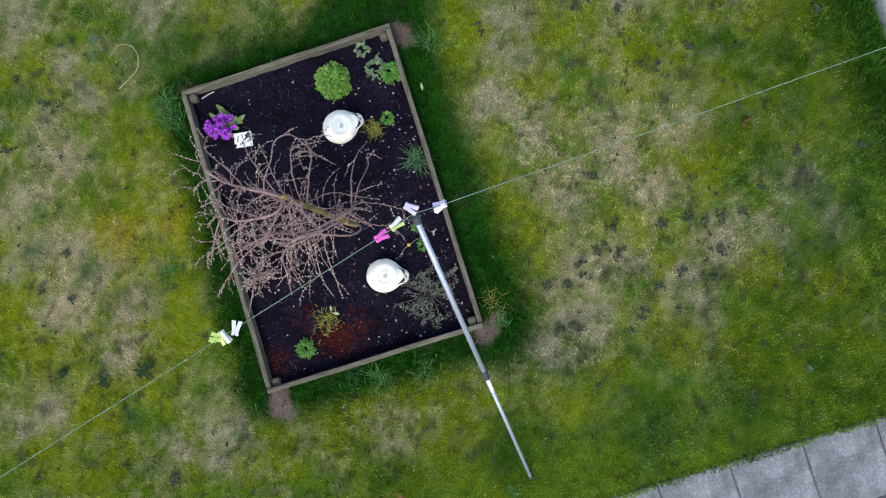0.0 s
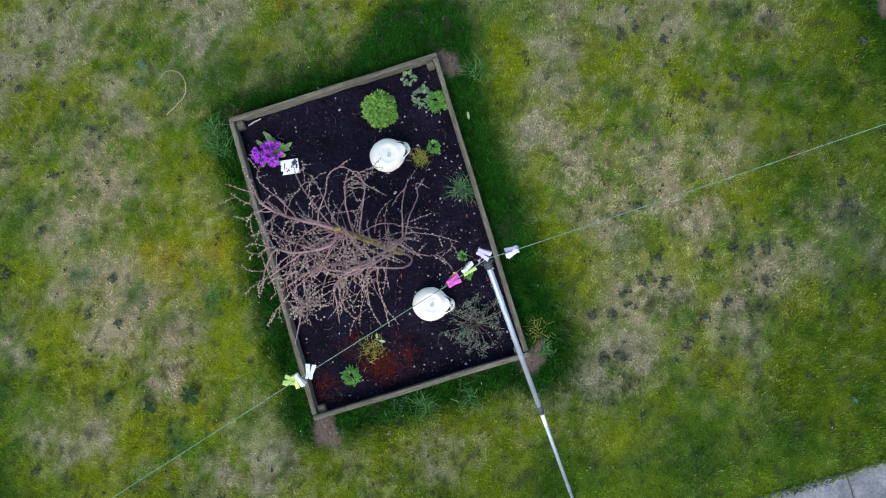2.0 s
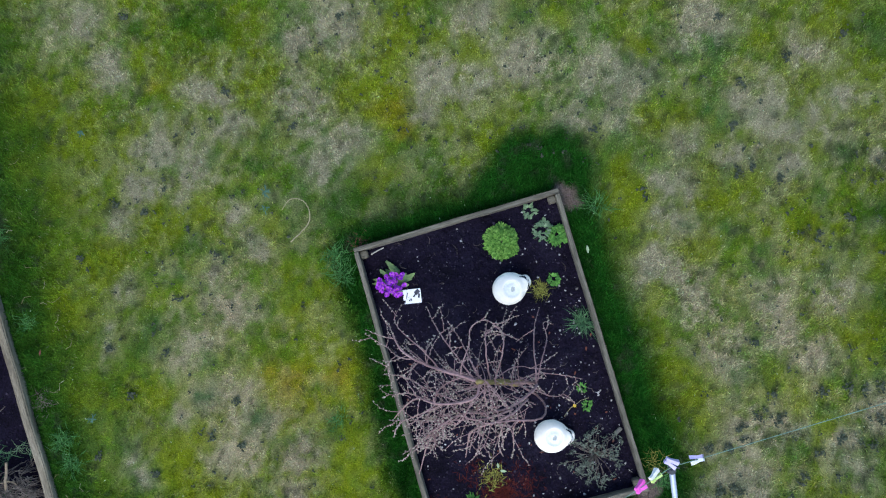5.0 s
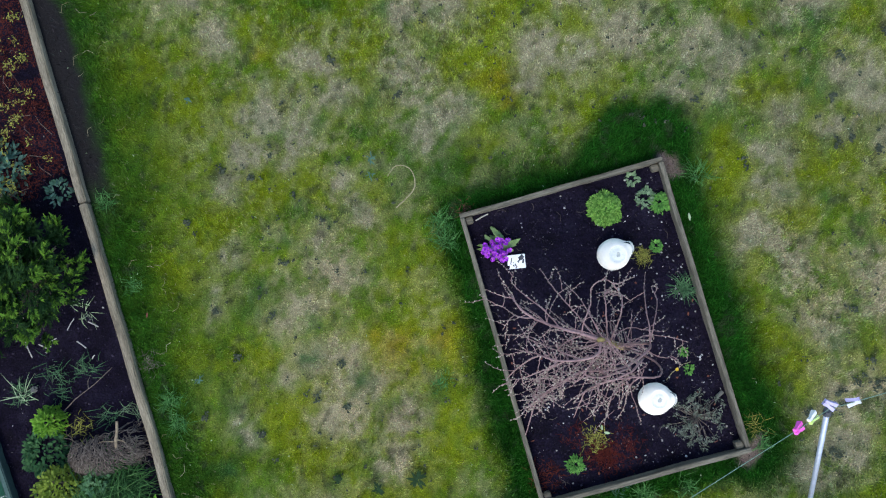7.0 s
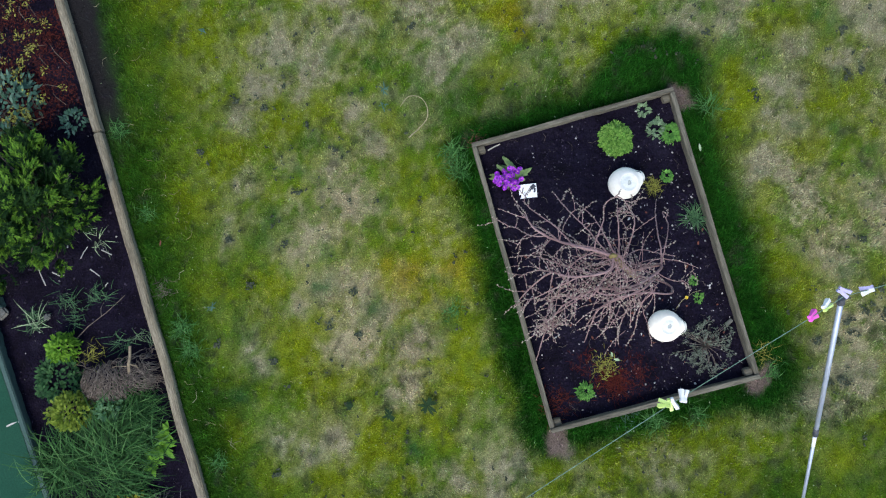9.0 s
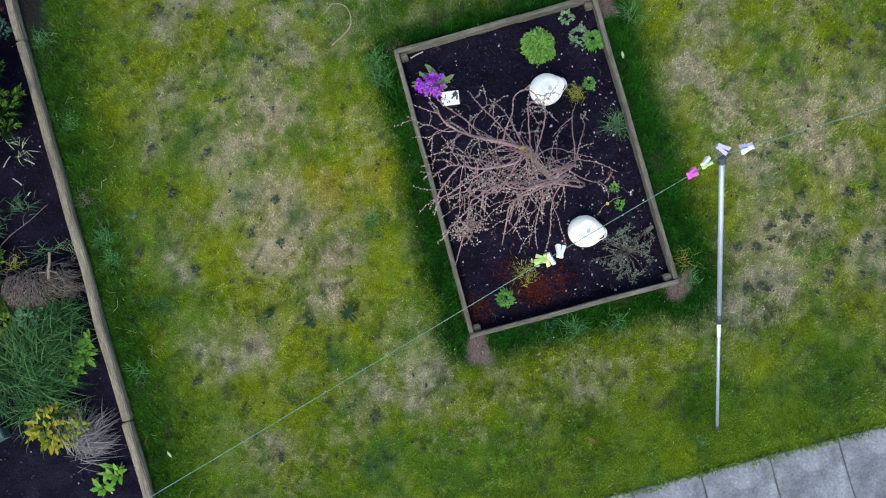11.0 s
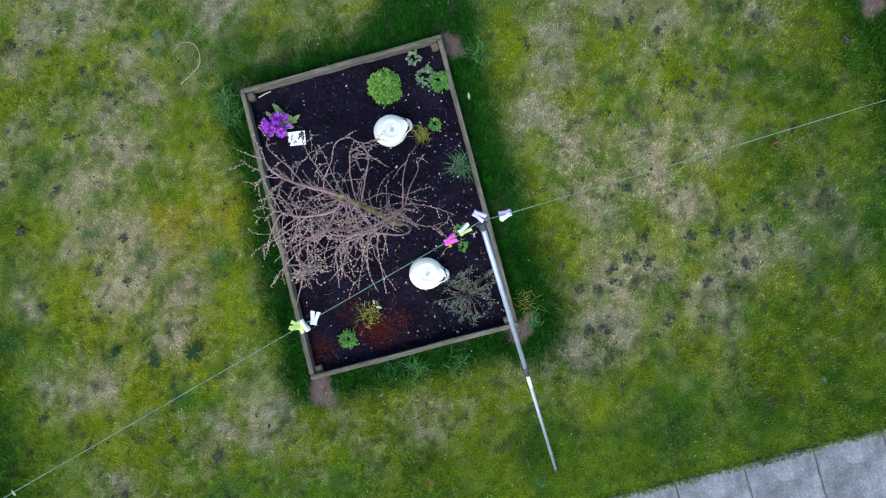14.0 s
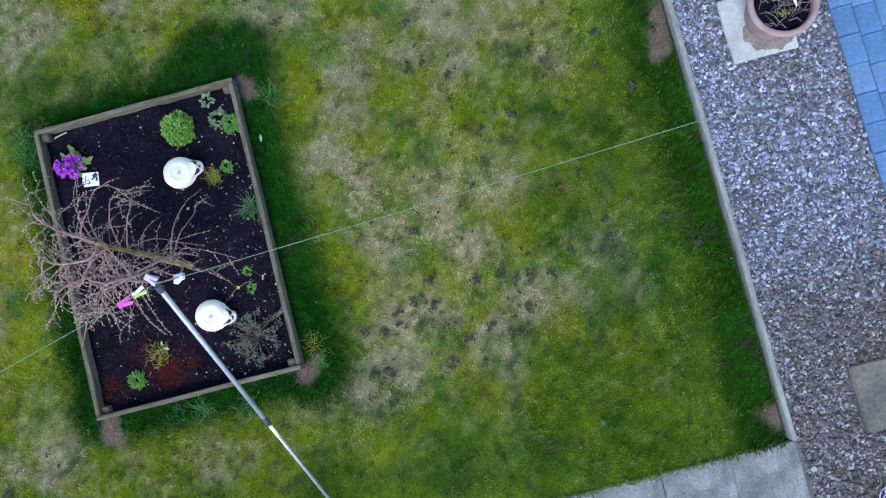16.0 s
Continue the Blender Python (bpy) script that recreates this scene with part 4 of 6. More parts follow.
def bush(name, x, y, z, rad, high, n, leaf, mat, label, category="shrub", tips=None, leaf_w=0.5, core=True, parent=None, up=0.5, group=""):
    """A dome of small leaves over twigs."""
    own = parent if parent is not None else thing(name, x, y, z, label, category, group)
    a, u = rng.uniform(0, 2 * np.pi, n), rng.random(n)
    el = np.arcsin(u)
    rr = rng.uniform(0.72, 1.06, n) * (1 + 0.18 * (vnoise(a * 2.2, el * 3, x * 3 + y) - 0.5) * 2)
    d = np.stack([np.cos(el) * np.cos(a), np.cos(el) * np.sin(a), np.sin(el)], 1)
    base = d * rr[:, None] * np.array([rad, rad, high])
    az = a + rng.normal(0, 0.9, n)
    v, f = strips(base, az, rng.uniform(-0.2, 1.2, n) * up + el * 0.4, rng.uniform(0.7, 1.3, n) * leaf, rng.uniform(0.7, 1.2, n) * leaf * leaf_w, rng.uniform(0, 1.1, n), 3, LEAF)
    half = int(n * (0.5 if tips else 1.0))
    order = np.argsort(base[:, 2] * 1.0 + rng.normal(0, high * 0.3, n)) if tips else np.arange(n)
    v4 = v.reshape(n, -1, 3)
    one = [q for q in f[:3]]
    for k, (sel, mt) in enumerate([(order[:half], mat)] + ([(order[half:], tips)] if tips else [])):
        b = Builder()
        ff = (np.array(one)[None] + (np.arange(len(sel)) * v4.shape[1])[:, None, None]).reshape(-1, 4)
        b.add(v4[sel].reshape(-1, 3), ff.tolist())
        part("foliage" if k == 0 else "tip_foliage", b, mt, own, kind="stuff")
    if core:
        b = Builder()
        for k in range(14):
            t = rng.uniform(0, 2 * np.pi)
            q = np.array([math.cos(t) * rad * 0.75, math.sin(t) * rad * 0.75, high * rng.uniform(0.3, 0.8)])
            b.add(*tube([np.zeros(3), q * 0.5 + np.array([0, 0, high * 0.1]), q], 0.003, 0.0012, 4))
        part("woody_growth", b, DEADTWIG, own)
    return own


S = SOILZ
# primrose
prim = thing("primrose", -0.48, 0.69, S, "purple-flowered primrose with pale green crinkled leaves", "flower")
for k in range(34):
    b = Builder()
    a = k * 2.4 + rng.uniform(-0.3, 0.3)
    ln = rng.uniform(0.06, 0.14)
    v, f = strips(np.array([[rng.normal(0, 0.02), rng.normal(0, 0.02), 0.01]]), np.array([a]), np.array([rng.uniform(0.35, 0.8)]), np.array([ln]), np.array([ln * rng.uniform(0.22, 0.32)]), np.array([rng.uniform(0.6, 1.2)]), 5, [0.3, 0.7, 1.0, 1.05, 0.8, 0.15])
    b.add(v + rng.normal(0, 0.0045, v.shape), f)
    part("leaf", b, L_PRIM, prim)


def flower_mesh():
    b = Builder()
    n = 6
    az = np.arange(n) * 2 * np.pi / n
    b.add(*strips(np.zeros((n, 3)), az, np.full(n, 0.5), np.full(n, 0.019), np.full(n, 0.017), np.full(n, 0.3), 3, [0.3, 1.0, 1.1, 0.5]))
    return b.mesh("flower", PETAL)


FLOWER = flower_mesh()
eye_b = Builder()
eye_b.add(ICO_V * np.array([0.0025, 0.0025, 0.002]) + np.array([0, 0, 0.004]), ICO_F)
EYE_ME = eye_b.mesh("flower_eye", FLOWEREYE)
for k in range(44):
    cx, cy = ((-0.01, 0.03), (-0.065, -0.03), (0.015, -0.06), (-0.03, -0.02), (0.04, 0.005), (-0.075, -0.005), (-0.01, -0.07))[k % 7]
    o = part("flower", FLOWER, PETAL, prim, "purple flower")
    o.matrix_basis = pose(cx + rng.normal(0, 0.017), cy + rng.normal(0, 0.017), rng.uniform(0.05, 0.09), rng.uniform(-45, 45), rng.uniform(-45, 45), rng.uniform(0, 360))
    e = part("flower_eye", EYE_ME, FLOWEREYE, o)

# plant label card
card = thing("plant_label", -0.395, 0.565, S + 0.02, "small white plant label card with dark markings lying on soil", "label", rz=-10)
o = part("card", box_bm(0.115, 0.09, 0.003, 0.001), WHITEPL, card)
o.matrix_basis = pose(0, 0, 0, 6, -5, 0)
for sx, sy, lx, ly, rz in ((0.034, 0.024, 0.034, 0.026, 38), (0.018, 0.006, 0.03, 0.010, 52), (0.044, 0.0, 0.012, 0.028, -12), (-0.032, 0.008, 0.006, 0.036, -14), (-0.008, -0.02, 0.008, 0.016, 24)):
    q = part("printed_mark", box_bm(lx, ly, 0.0015, 0.0004), BLACKPL, o)
    q.matrix_basis = pose(sx, sy, 0.0026, 0, 0, rz)

bush("round_bush", 0.24, 0.735, S, 0.098, 0.09, 2300, 0.019, L_BUSH, "round bright green bushy plant in the bed", leaf_w=0.55)
bush("sage_plant", 0.51, 0.74, S, 0.055, 0.04, 80, 0.028, L_SAGE, "small grey-green plant with broad leaves", "plant", core=False)
bush("leafy_plant", 0.59, 0.68, S, 0.055, 0.05, 300, 0.022, L_MID, "small mid-green leafy plant beside the timber", "plant", core=False)
bush("seedling", 0.46, 0.875, S, 0.035, 0.03, 34, 0.03, L_SAGE, "tiny grey-green seedling in the soil", "plant", core=False)
bush("small_green_plant", 0.49, 0.42, S, 0.03, 0.03, 80, 0.022, L_MID, "small bright green leafy plant", "plant", core=False)
rosette("straw_clump", 0.385, 0.385, S, 110, (0.025, 0.07), (0.002, 0.004), L_OLIVE, "withered olive-yellow clump beside the skull", profile=BLADE, spread=0.025, droop=(0.2, 1.8))
rosette("blue_tuft", 0.585, 0.115, S, 120, (0.05, 0.14), (0.0025, 0.005), L_BLUE, "blue-green grassy tuft against the timber", profile=BLADE, elev=(0.3, 1.4), spread=0.022, droop=(0.2, 1.8))
bush("small_weed", 0.46, -0.27, S, 0.024, 0.02, 40, 0.02, L_MID, "small green weed in the soil", "plant", core=False)
bush("small_weed", 0.46, -0.385, S, 0.024, 0.02, 40, 0.021, L_MID, "small green weed in the soil", "plant", core=False)
# crocus-like yellow flower on a lying stem
yf = thing("yellow_flower", 0.385, -0.36, S, "tiny yellow flower on a pale lying stem", "flower")
b = Builder()
b.add(*strips(np.zeros((6, 3)) + np.array([0, 0, 0.03]), np.arange(6) * 1.05, np.full(6, 0.5), np.full(6, 0.013), np.full(6, 0.008), np.full(6, 0.5), 3, LEAF))
part("petals", b, FLOWEREYE, yf)
b = Builder()
b.add(*tube([(-0.08, -0.05, 0.012), (-0.03, -0.01, 0.02), (0, 0, 0.03), (0.05, 0.02, 0.02), (0.1, 0.02, 0.012)], 0.0022, 0.0014, 5))
part("stem", b, L_STRAW, yf)

# grey lavender bush: sprigs on bare stems
lav = thing("lavender", 0.42, -0.68, S, "sparse grey-green lavender bush with bare woody stems", "shrub")
b, fb = Builder(), Builder()
for k in range(58):
    t, r = rng.uniform(0, 2 * np.pi), 0.17 * math.sqrt(rng.random()) * (0.75 + 0.5 * rng.random())
    q = np.array([math.cos(t) * r * 1.05, math.sin(t) * r * 0.95, rng.uniform(0.04, 0.12) * (1.25 - r / 0.2)])
    b.add(*tube([np.array([0, 0, 0.0]), q * 0.5 + rng.normal(0, 0.014, 3) + np.array([0, 0, 0.02]), q], 0.0028, 0.001, 4))
    n = int(rng.integers(6, 22))
    if k % 5:
        fb.add(*strips(q + rng.normal(0, 0.010, (n, 3)), rng.uniform(0, 6.3, n), rng.uniform(-0.2, 1.1, n), rng.uniform(0.012, 0.028, n), rng.uniform(0.003, 0.0065, n), rng.uniform(0, 0.8, n), 3, LEAF))
part("woody_growth", b, DEADTWIG, lav, kind="stuff")
part("foliage", fb, L_GREY, lav, kind="stuff")

# red-brown low plants
red = rosette("red_heath", -0.15, -0.72, S, 1900, (0.015, 0.05), (0.0015, 0.0032), L_RED, "low red-brown feathery plant with olive tips", profile=BLADE, spread=0.075, elev=(0.0, 0.9))
rosette("", -0.075, 0.075, 0.01, 130, (0.02, 0.05), (0.002, 0.005), L_OLIVE, "", profile=BLADE, spread=0.04, parent=red, part_name="olive_leaves", elev=(0.0, 0.9))
rosette("red_heath", -0.585, -0.80, S, 220, (0.02, 0.06), (0.002, 0.004), L_REDCARPET, "low dull red feathery plant", profile=BLADE, spread=0.05, elev=(0.0, 0.9))
rosette("red_heath", -0.34, -0.60, S, 160, (0.02, 0.07), (0.002, 0.004), L_RED, "small low red feathery plant", profile=BLADE, spread=0.04, elev=(0.0, 0.9))
bush("green_tuft", -0.39, -0.765, S, 0.045, 0.04, 240, 0.026, L_MID, "small feathery green plant beside the red one", "plant", leaf_w=0.25, core=False)
o = rosette("yellow_leaf", -0.17, -0.60, S + 0.05, 2, (0.03, 0.04), (0.014, 0.018), L_PALE, "pale yellow fallen leaf lying on the red plant", "leaf", elev=(0.0, 0.2), droop=(0.0, 0.3), profile=LEAF)

# bits on the soil
sh = thing("stone_shard", 0.598, -0.58, S + 0.004, "small grey-green stone shard on the soil", "stone", rz=30)
part("shard", box_bm(0.05, 0.025, 0.015, 0.004, 0.012, 0, 3), SLATE, sh)
st = thing("pale_stick", -0.53, 0.902, S + 0.006, "short pale stick lying along the timber", "stick", rz=12)
b = Builder()
b.add(*tube([(-0.045, 0, 0.004), (0, 0.002, 0.006), (0.045, 0, 0.004)], 0.005, 0.004, 6))
part("stick", b, L_BLEACH, st)
b = Builder()
for k in range(90):
    x, y, a, ln = rng.uniform(IN[0], IN[1]), rng.uniform(IN[2], IN[3]), rng.uniform(0, 6.3), rng.uniform(0.015, 0.07)
    z = float(soil_height(np.array([x]), np.array([y]))[0]) + 0.003
    b.add(*tube([(x, y, z), (x + math.cos(a) * ln / 2, y + math.sin(a) * ln / 2, z + 0.006), (x + math.cos(a + 0.4) * ln, y + math.sin(a + 0.4) * ln, z)], 0.0013, 0.0009, 4))
tagged(part("dead_stalks", b, DEADTWIG), "dry broken stalks lying on the compost", "twigs", kind="stuff")
b = Builder()
n = 40
x, y = rng.uniform(IN[0], IN[1], n), rng.uniform(IN[2], 0.3, n)
b.add(*strips(np.stack([x, y, soil_height(x, y) + 0.006], 1), rng.uniform(0, 6.3, n), rng.uniform(-0.2, 0.5, n), rng.uniform(0.012, 0.03, n), rng.uniform(0.006, 0.014, n), rng.uniform(0, 0.8, n), 3, LEAF))
tagged(part("fallen_leaves", b, L_DRY), "small dry reddish leaves fallen on the compost", "leaves", kind="stuff")

# ---------------------------------------------------------------- weeping willow
TREE = np.array([0.115, -0.14, S])
tree = thing("weeping_willow", *TREE, "small bare weeping willow with drooping budded twigs", "tree")
twigs, buds, bud_pos = Builder(), Builder(), []


def bend(points, n=22, wig=0.0011):
    """A smooth line through a few places, with a little unevenness."""
    p = np.array(points, float) - TREE
    q = np.concatenate([[2 * p[0] - p[1]], p, [2 * p[-1] - p[-2]]])
    out = []
    for t in np.linspace(0, len(p) - 1.0001, n):
        i, u = int(t), t - int(t)
        a, b_, c, d = q[i:i + 4]
        out.append(0.5 * (2 * b_ + (c - a) * u + (2 * a - 5 * b_ + 4 * c - d) * u * u + (3 * b_ - a - 3 * c + d) * u**3))
    out = np.array(out)
    out[1:-1] += rng.normal(0, wig, (n - 2, 3))
    return out


def droop_line(start, az, length, rise, drop, n=9, curl=0.0, wig=0.004):
    s = np.linspace(0, 1, n)
    a = az + curl * s + rng.normal(0, 0.03, n)
    step = length / (n - 1)
    x = np.concatenate([[0], np.cumsum(np.cos(a[1:]) * step)])
    y = np.concatenate([[0], np.cumsum(np.sin(a[1:]) * step)])
    z = rise * np.sin(np.minimum(s * 1.6, np.pi / 2)) - drop * s**2
    p = np.stack([x, y, z], 1) + start
    p[1:] += rng.normal(0, wig, (n - 1, 3))
    p[:, 2] = np.maximum(p[:, 2], 0.02)
    return p


def along(p, t):
    k = t * (len(p) - 1)
    i = min(int(k), len(p) - 2)
    return p[i] + (p[i + 1] - p[i]) * (k - i)


def add_buds(p, every=0.028, t0=0.25):
    total = np.linalg.norm(np.diff(p, axis=0), axis=1).sum()
    for t in np.arange(t0, 1.0, every / total):
        bud_pos.append(along(p, min(t + rng.normal(0, 0.01), 0.999)) + rng.normal(0, 0.003, 3))


def side_twigs(p, count, t0=0.15, long_=(0.08, 0.22)):
    for k in range(count):
        t = rng.uniform(t0, 0.97)
        d = along(p, min(0.999, t + 0.08)) - along(p, max(0, t - 0.08))
        az = math.atan2(d[1], d[0]) + rng.choice([-1, 1]) * rng.uniform(0.3, 1.5)
        w = droop_line(along(p, t), az, rng.uniform(*long_), rng.uniform(0.0, 0.06), rng.uniform(0.03, 0.22), 9, rng.uniform(-0.9, 0.9), 0.0016)
        twigs.add(*tube(w, rng.uniform(0.0017, 0.0034), 0.0012, 5))
        add_buds(w, 0.026, 0.35)
        if rng.random() < 0.5:
            w2 = droop_line(along(w, rng.uniform(0.3, 0.8)), az + rng.choice([-1, 1]) * rng.uniform(0.4, 1.1), rng.uniform(0.05, 0.14), 0.01, rng.uniform(0.03, 0.16), 7, rng.uniform(-0.8, 0.8), 0.0016)
            twigs.add(*tube(w2, 0.0019, 0.0011, 4))
            add_buds(w2, 0.024, 0.3)


def limb(r0, r1, side, *points, mat=None, name="limb", t0=0.2, long_=(0.08, 0.22), every=0.034, bud0=0.55):
    """One limb of the willow through the places that it passes, with its side twigs."""
    p = bend(points)
    lb = Builder()
    tv, tf = tube(p, r0, r1, 8)
    lb.add(tv + rng.normal(0, r0 * 0.05, tv.shape), tf)
    part(name, lb, mat or TWIG, tree, shade_smooth=True)
    if bud0 < 1:
        add_buds(p, every, bud0)
    side_twigs(p, side, t0, long_)
    return p


limb(0.022, 0.012, 3, (0.115, -0.14, 0.0), (0.065, -0.115, 0.2), (0.0, -0.065, 0.42), (-0.05, -0.035, 0.62), (-0.10, -0.003, 0.80), mat=BARK, name="trunk", bud0=1)
knot = Builder()
knot.add(ICO_V * np.array([0.024, 0.020, 0.022]) * (1 + 0.2 * rng.uniform(-1, 1, (12, 1))) + np.array([-0.10, -0.003, 0.80]) - TREE, ICO_F)
part("graft_head", knot, BARK, tree, shade_smooth=True)
# the long limb that carries on from the trunk
limb(0.0105, 0.004, 14, (-0.10, 0.0, 0.80), (-0.19, 0.056, 0.79), (-0.287, 0.114, 0.76), (-0.367, 0.168, 0.73), (-0.443, 0.237, 0.71), (-0.48, 0.30, 0.69), (-0.50, 0.37, 0.64))
limb(0.0080, 0.0034, 10, (-0.10, 0.0, 0.80), (-0.135, -0.065, 0.83), (-0.228, -0.076, 0.84), (-0.361, -0.048, 0.80), (-0.45, 0.0, 0.75), (-0.56, -0.04, 0.58), (-0.65, -0.10, 0.42))
# limbs that leave the foot, rise to an elbow and arch back over
limb(0.0092, 0.004, 9, (0.06, -0.11, 0.22), (0.15, -0.11, 0.42), (0.19, -0.125, 0.55), (0.109, -0.165, 0.64), (0.0, -0.19, 0.68), (-0.12, -0.18, 0.69), (-0.24, -0.15, 0.69), (-0.35, -0.17, 0.73), (-0.44, -0.195, 0.72), t0=0.4)
limb(0.0066, 0.003, 4, (0.03, -0.20, 0.68), (-0.096, -0.21, 0.70), (-0.189, -0.196, 0.72), (-0.253, -0.14, 0.74), (-0.30, -0.06, 0.72))
limb(0.0062, 0.003, 8, (0.09, -0.13, 0.12), (0.20, -0.23, 0.48), (0.165, -0.285, 0.72), (0.01, -0.24, 0.83), (-0.10, -0.23, 0.79), (-0.18, -0.24, 0.70), (-0.25, -0.30, 0.42), (-0.30, -0.39, 0.10), t0=0.4)
limb(0.007, 0.003, 6, (0.12, -0.18, 0.6), (0.03, -0.215, 0.72), (-0.07, -0.235, 0.73), (-0.166, -0.245, 0.70), (-0.24, -0.27, 0.6), (-0.275, -0.34, 0.45), (-0.33, -0.45, 0.25))
# upright shoots from the elbow
limb(0.0048, 0.002, 0, (0.19, -0.12, 0.55), (0.215, -0.02, 0.54), (0.236, 0.074, 0.48), (0.28, 0.19, 0.36), (0.343, 0.279, 0.20), every=0.05)
limb(0.0040, 0.002, 1, (0.20, -0.11, 0.52), (0.26, 0.0, 0.50), (0.325, 0.10, 0.40), (0.335, 0.19, 0.30), (0.395, 0.16, 0.18), every=0.045)
limb(0.0028, 0.0016, 0, (0.27, 0.17, 0.38), (0.215, 0.15, 0.32), (0.15, 0.12, 0.20), every=0.04)
# arching loop and shoots over the head
limb(0.0040, 0.002, 3, (-0.19, 0.056, 0.79), (-0.16, 0.12, 0.82), (-0.10, 0.20, 0.82), (-0.07, 0.28, 0.80), (0.0, 0.31, 0.80), (0.05, 0.28, 0.76), (0.10, 0.20, 0.65), (0.17, 0.14, 0.50), bud0=0.3, every=0.026, long_=(0.05, 0.12))
limb(0.0050, 0.002, 4, (-0.05, -0.03, 0.64), (-0.03, 0.10, 0.75), (-0.005, 0.22, 0.75), (0.03, 0.30, 0.68), long_=(0.05, 0.13))
limb(0.0050, 0.002, 4, (-0.03, -0.04, 0.60), (0.05, 0.09, 0.72), (0.09, 0.19, 0.70), (0.07, 0.27, 0.60), long_=(0.05, 0.13))
limb(0.0042, 0.002, 4, (-0.12, 0.01, 0.80), (-0.19, 0.18, 0.76), (-0.25, 0.32, 0.65), (-0.29, 0.47, 0.48), long_=(0.05, 0.13))
limb(0.0040, 0.002, 4, (-0.287, 0.114, 0.76), (-0.36, 0.25, 0.74), (-0.45, 0.38, 0.66), (-0.48, 0.45, 0.58), long_=(0.04, 0.10))
limb(0.0036, 0.002, 3, (-0.08, -0.01, 0.78), (-0.11, 0.10, 0.82), (-0.14, 0.24, 0.75), (-0.19, 0.36, 0.60), long_=(0.05, 0.12))
# twigs to the bare side
limb(0.0034, 0.0016, 2, (-0.04, -0.03, 0.60), (0.10, 0.0, 0.50), (0.22, -0.05, 0.42), (0.33, -0.09, 0.33), every=0.04)
limb(0.0034, 0.0016, 3, (0.10, -0.13, 0.25), (0.20, -0.08, 0.36), (0.35, -0.13, 0.34), (0.47, -0.20, 0.22), every=0.05, long_=(0.05, 0.12))
limb(0.0036, 0.0016, 3, (0.15, -0.12, 0.40), (0.22, -0.20, 0.42), (0.30, -0.24, 0.36), (0.38, -0.22, 0.2), every=0.05, long_=(0.05, 0.12))
# hanging ends
limb(0.0036, 0.0016, 1, (0.0, -0.24, 0.81), (-0.05, -0.28, 0.62), (-0.115, -0.41, 0.36), (-0.12, -0.53, 0.12), bud0=0.35, every=0.024)
limb(0.0034, 0.0016, 1, (0.05, -0.25, 0.80), (0.0, -0.31, 0.62), (-0.04, -0.46, 0.36), (-0.075, -0.55, 0.12), bud0=0.35, every=0.024)
# budded ends that hang out over the timber
limb(0.0040, 0.0016, 4, (-0.361, -0.048, 0.80), (-0.47, 0.02, 0.70), (-0.55, 0.04, 0.60), (-0.62, 0.03, 0.48), bud0=0.3, every=0.024, long_=(0.05, 0.12))
limb(0.0040, 0.0016, 4, (-0.30, -0.06, 0.81), (-0.45, -0.09, 0.68), (-0.58, -0.11, 0.57), (-0.68, -0.10, 0.44), bud0=0.3, every=0.024, long_=(0.05, 0.12))
limb(0.0040, 0.0016, 4, (-0.24, -0.15, 0.70), (-0.42, -0.21, 0.66), (-0.56, -0.27, 0.54), (-0.66, -0.31, 0.42), bud0=0.3, every=0.024, long_=(0.05, 0.12))
limb(0.0036, 0.0016, 3, (-0.40, 0.20, 0.72), (-0.50, 0.24, 0.66), (-0.57, 0.32, 0.56), (-0.63, 0.34, 0.45), bud0=0.3, every=0.024, long_=(0.05, 0.12))
limb(0.0036, 0.0016, 4, (-0.228, -0.076, 0.84), (-0.38, 0.03, 0.75), (-0.52, 0.13, 0.60), (-0.64, 0.16, 0.44), bud0=0.3, every=0.024, long_=(0.05, 0.12))
limb(0.0038, 0.0016, 4, (-0.14, -0.06, 0.82), (-0.28, -0.19, 0.74), (-0.42, -0.13, 0.64), (-0.56, -0.18, 0.50), bud0=0.5)
limb(0.0038, 0.0016, 4, (-0.18, 0.05, 0.79), (-0.31, 0.02, 0.74), (-0.42, -0.10, 0.66), (-0.47, -0.22, 0.50), bud0=0.5)
# dense withered end of the arching limb, down by the soil, and its straight stick
tail = limb(0.0042, 0.002, 0, (-0.44, -0.195, 0.72), (-0.48, -0.24, 0.52), (-0.50, -0.28, 0.30), (-0.50, -0.30, 0.12))
for k in range(48):
    st_ = along(tail, rng.uniform(0.62, 0.99)) + rng.normal(0, 0.022, 3)
    w = droop_line(st_, rng.uniform(0, 2 * np.pi), rng.uniform(0.05, 0.13), rng.uniform(0.0, 0.05), rng.uniform(0.0, 0.08), 7, rng.uniform(-1.2, 1.2), 0.003)
    twigs.add(*tube(w, 0.0026, 0.0014, 4))
    add_buds(w, 0.020, 0.3)
limb(0.0048, 0.003, 0, (-0.53, -0.31, 0.20), (-0.585, -0.40, 0.175), (-0.64, -0.49, 0.15), bud0=1)
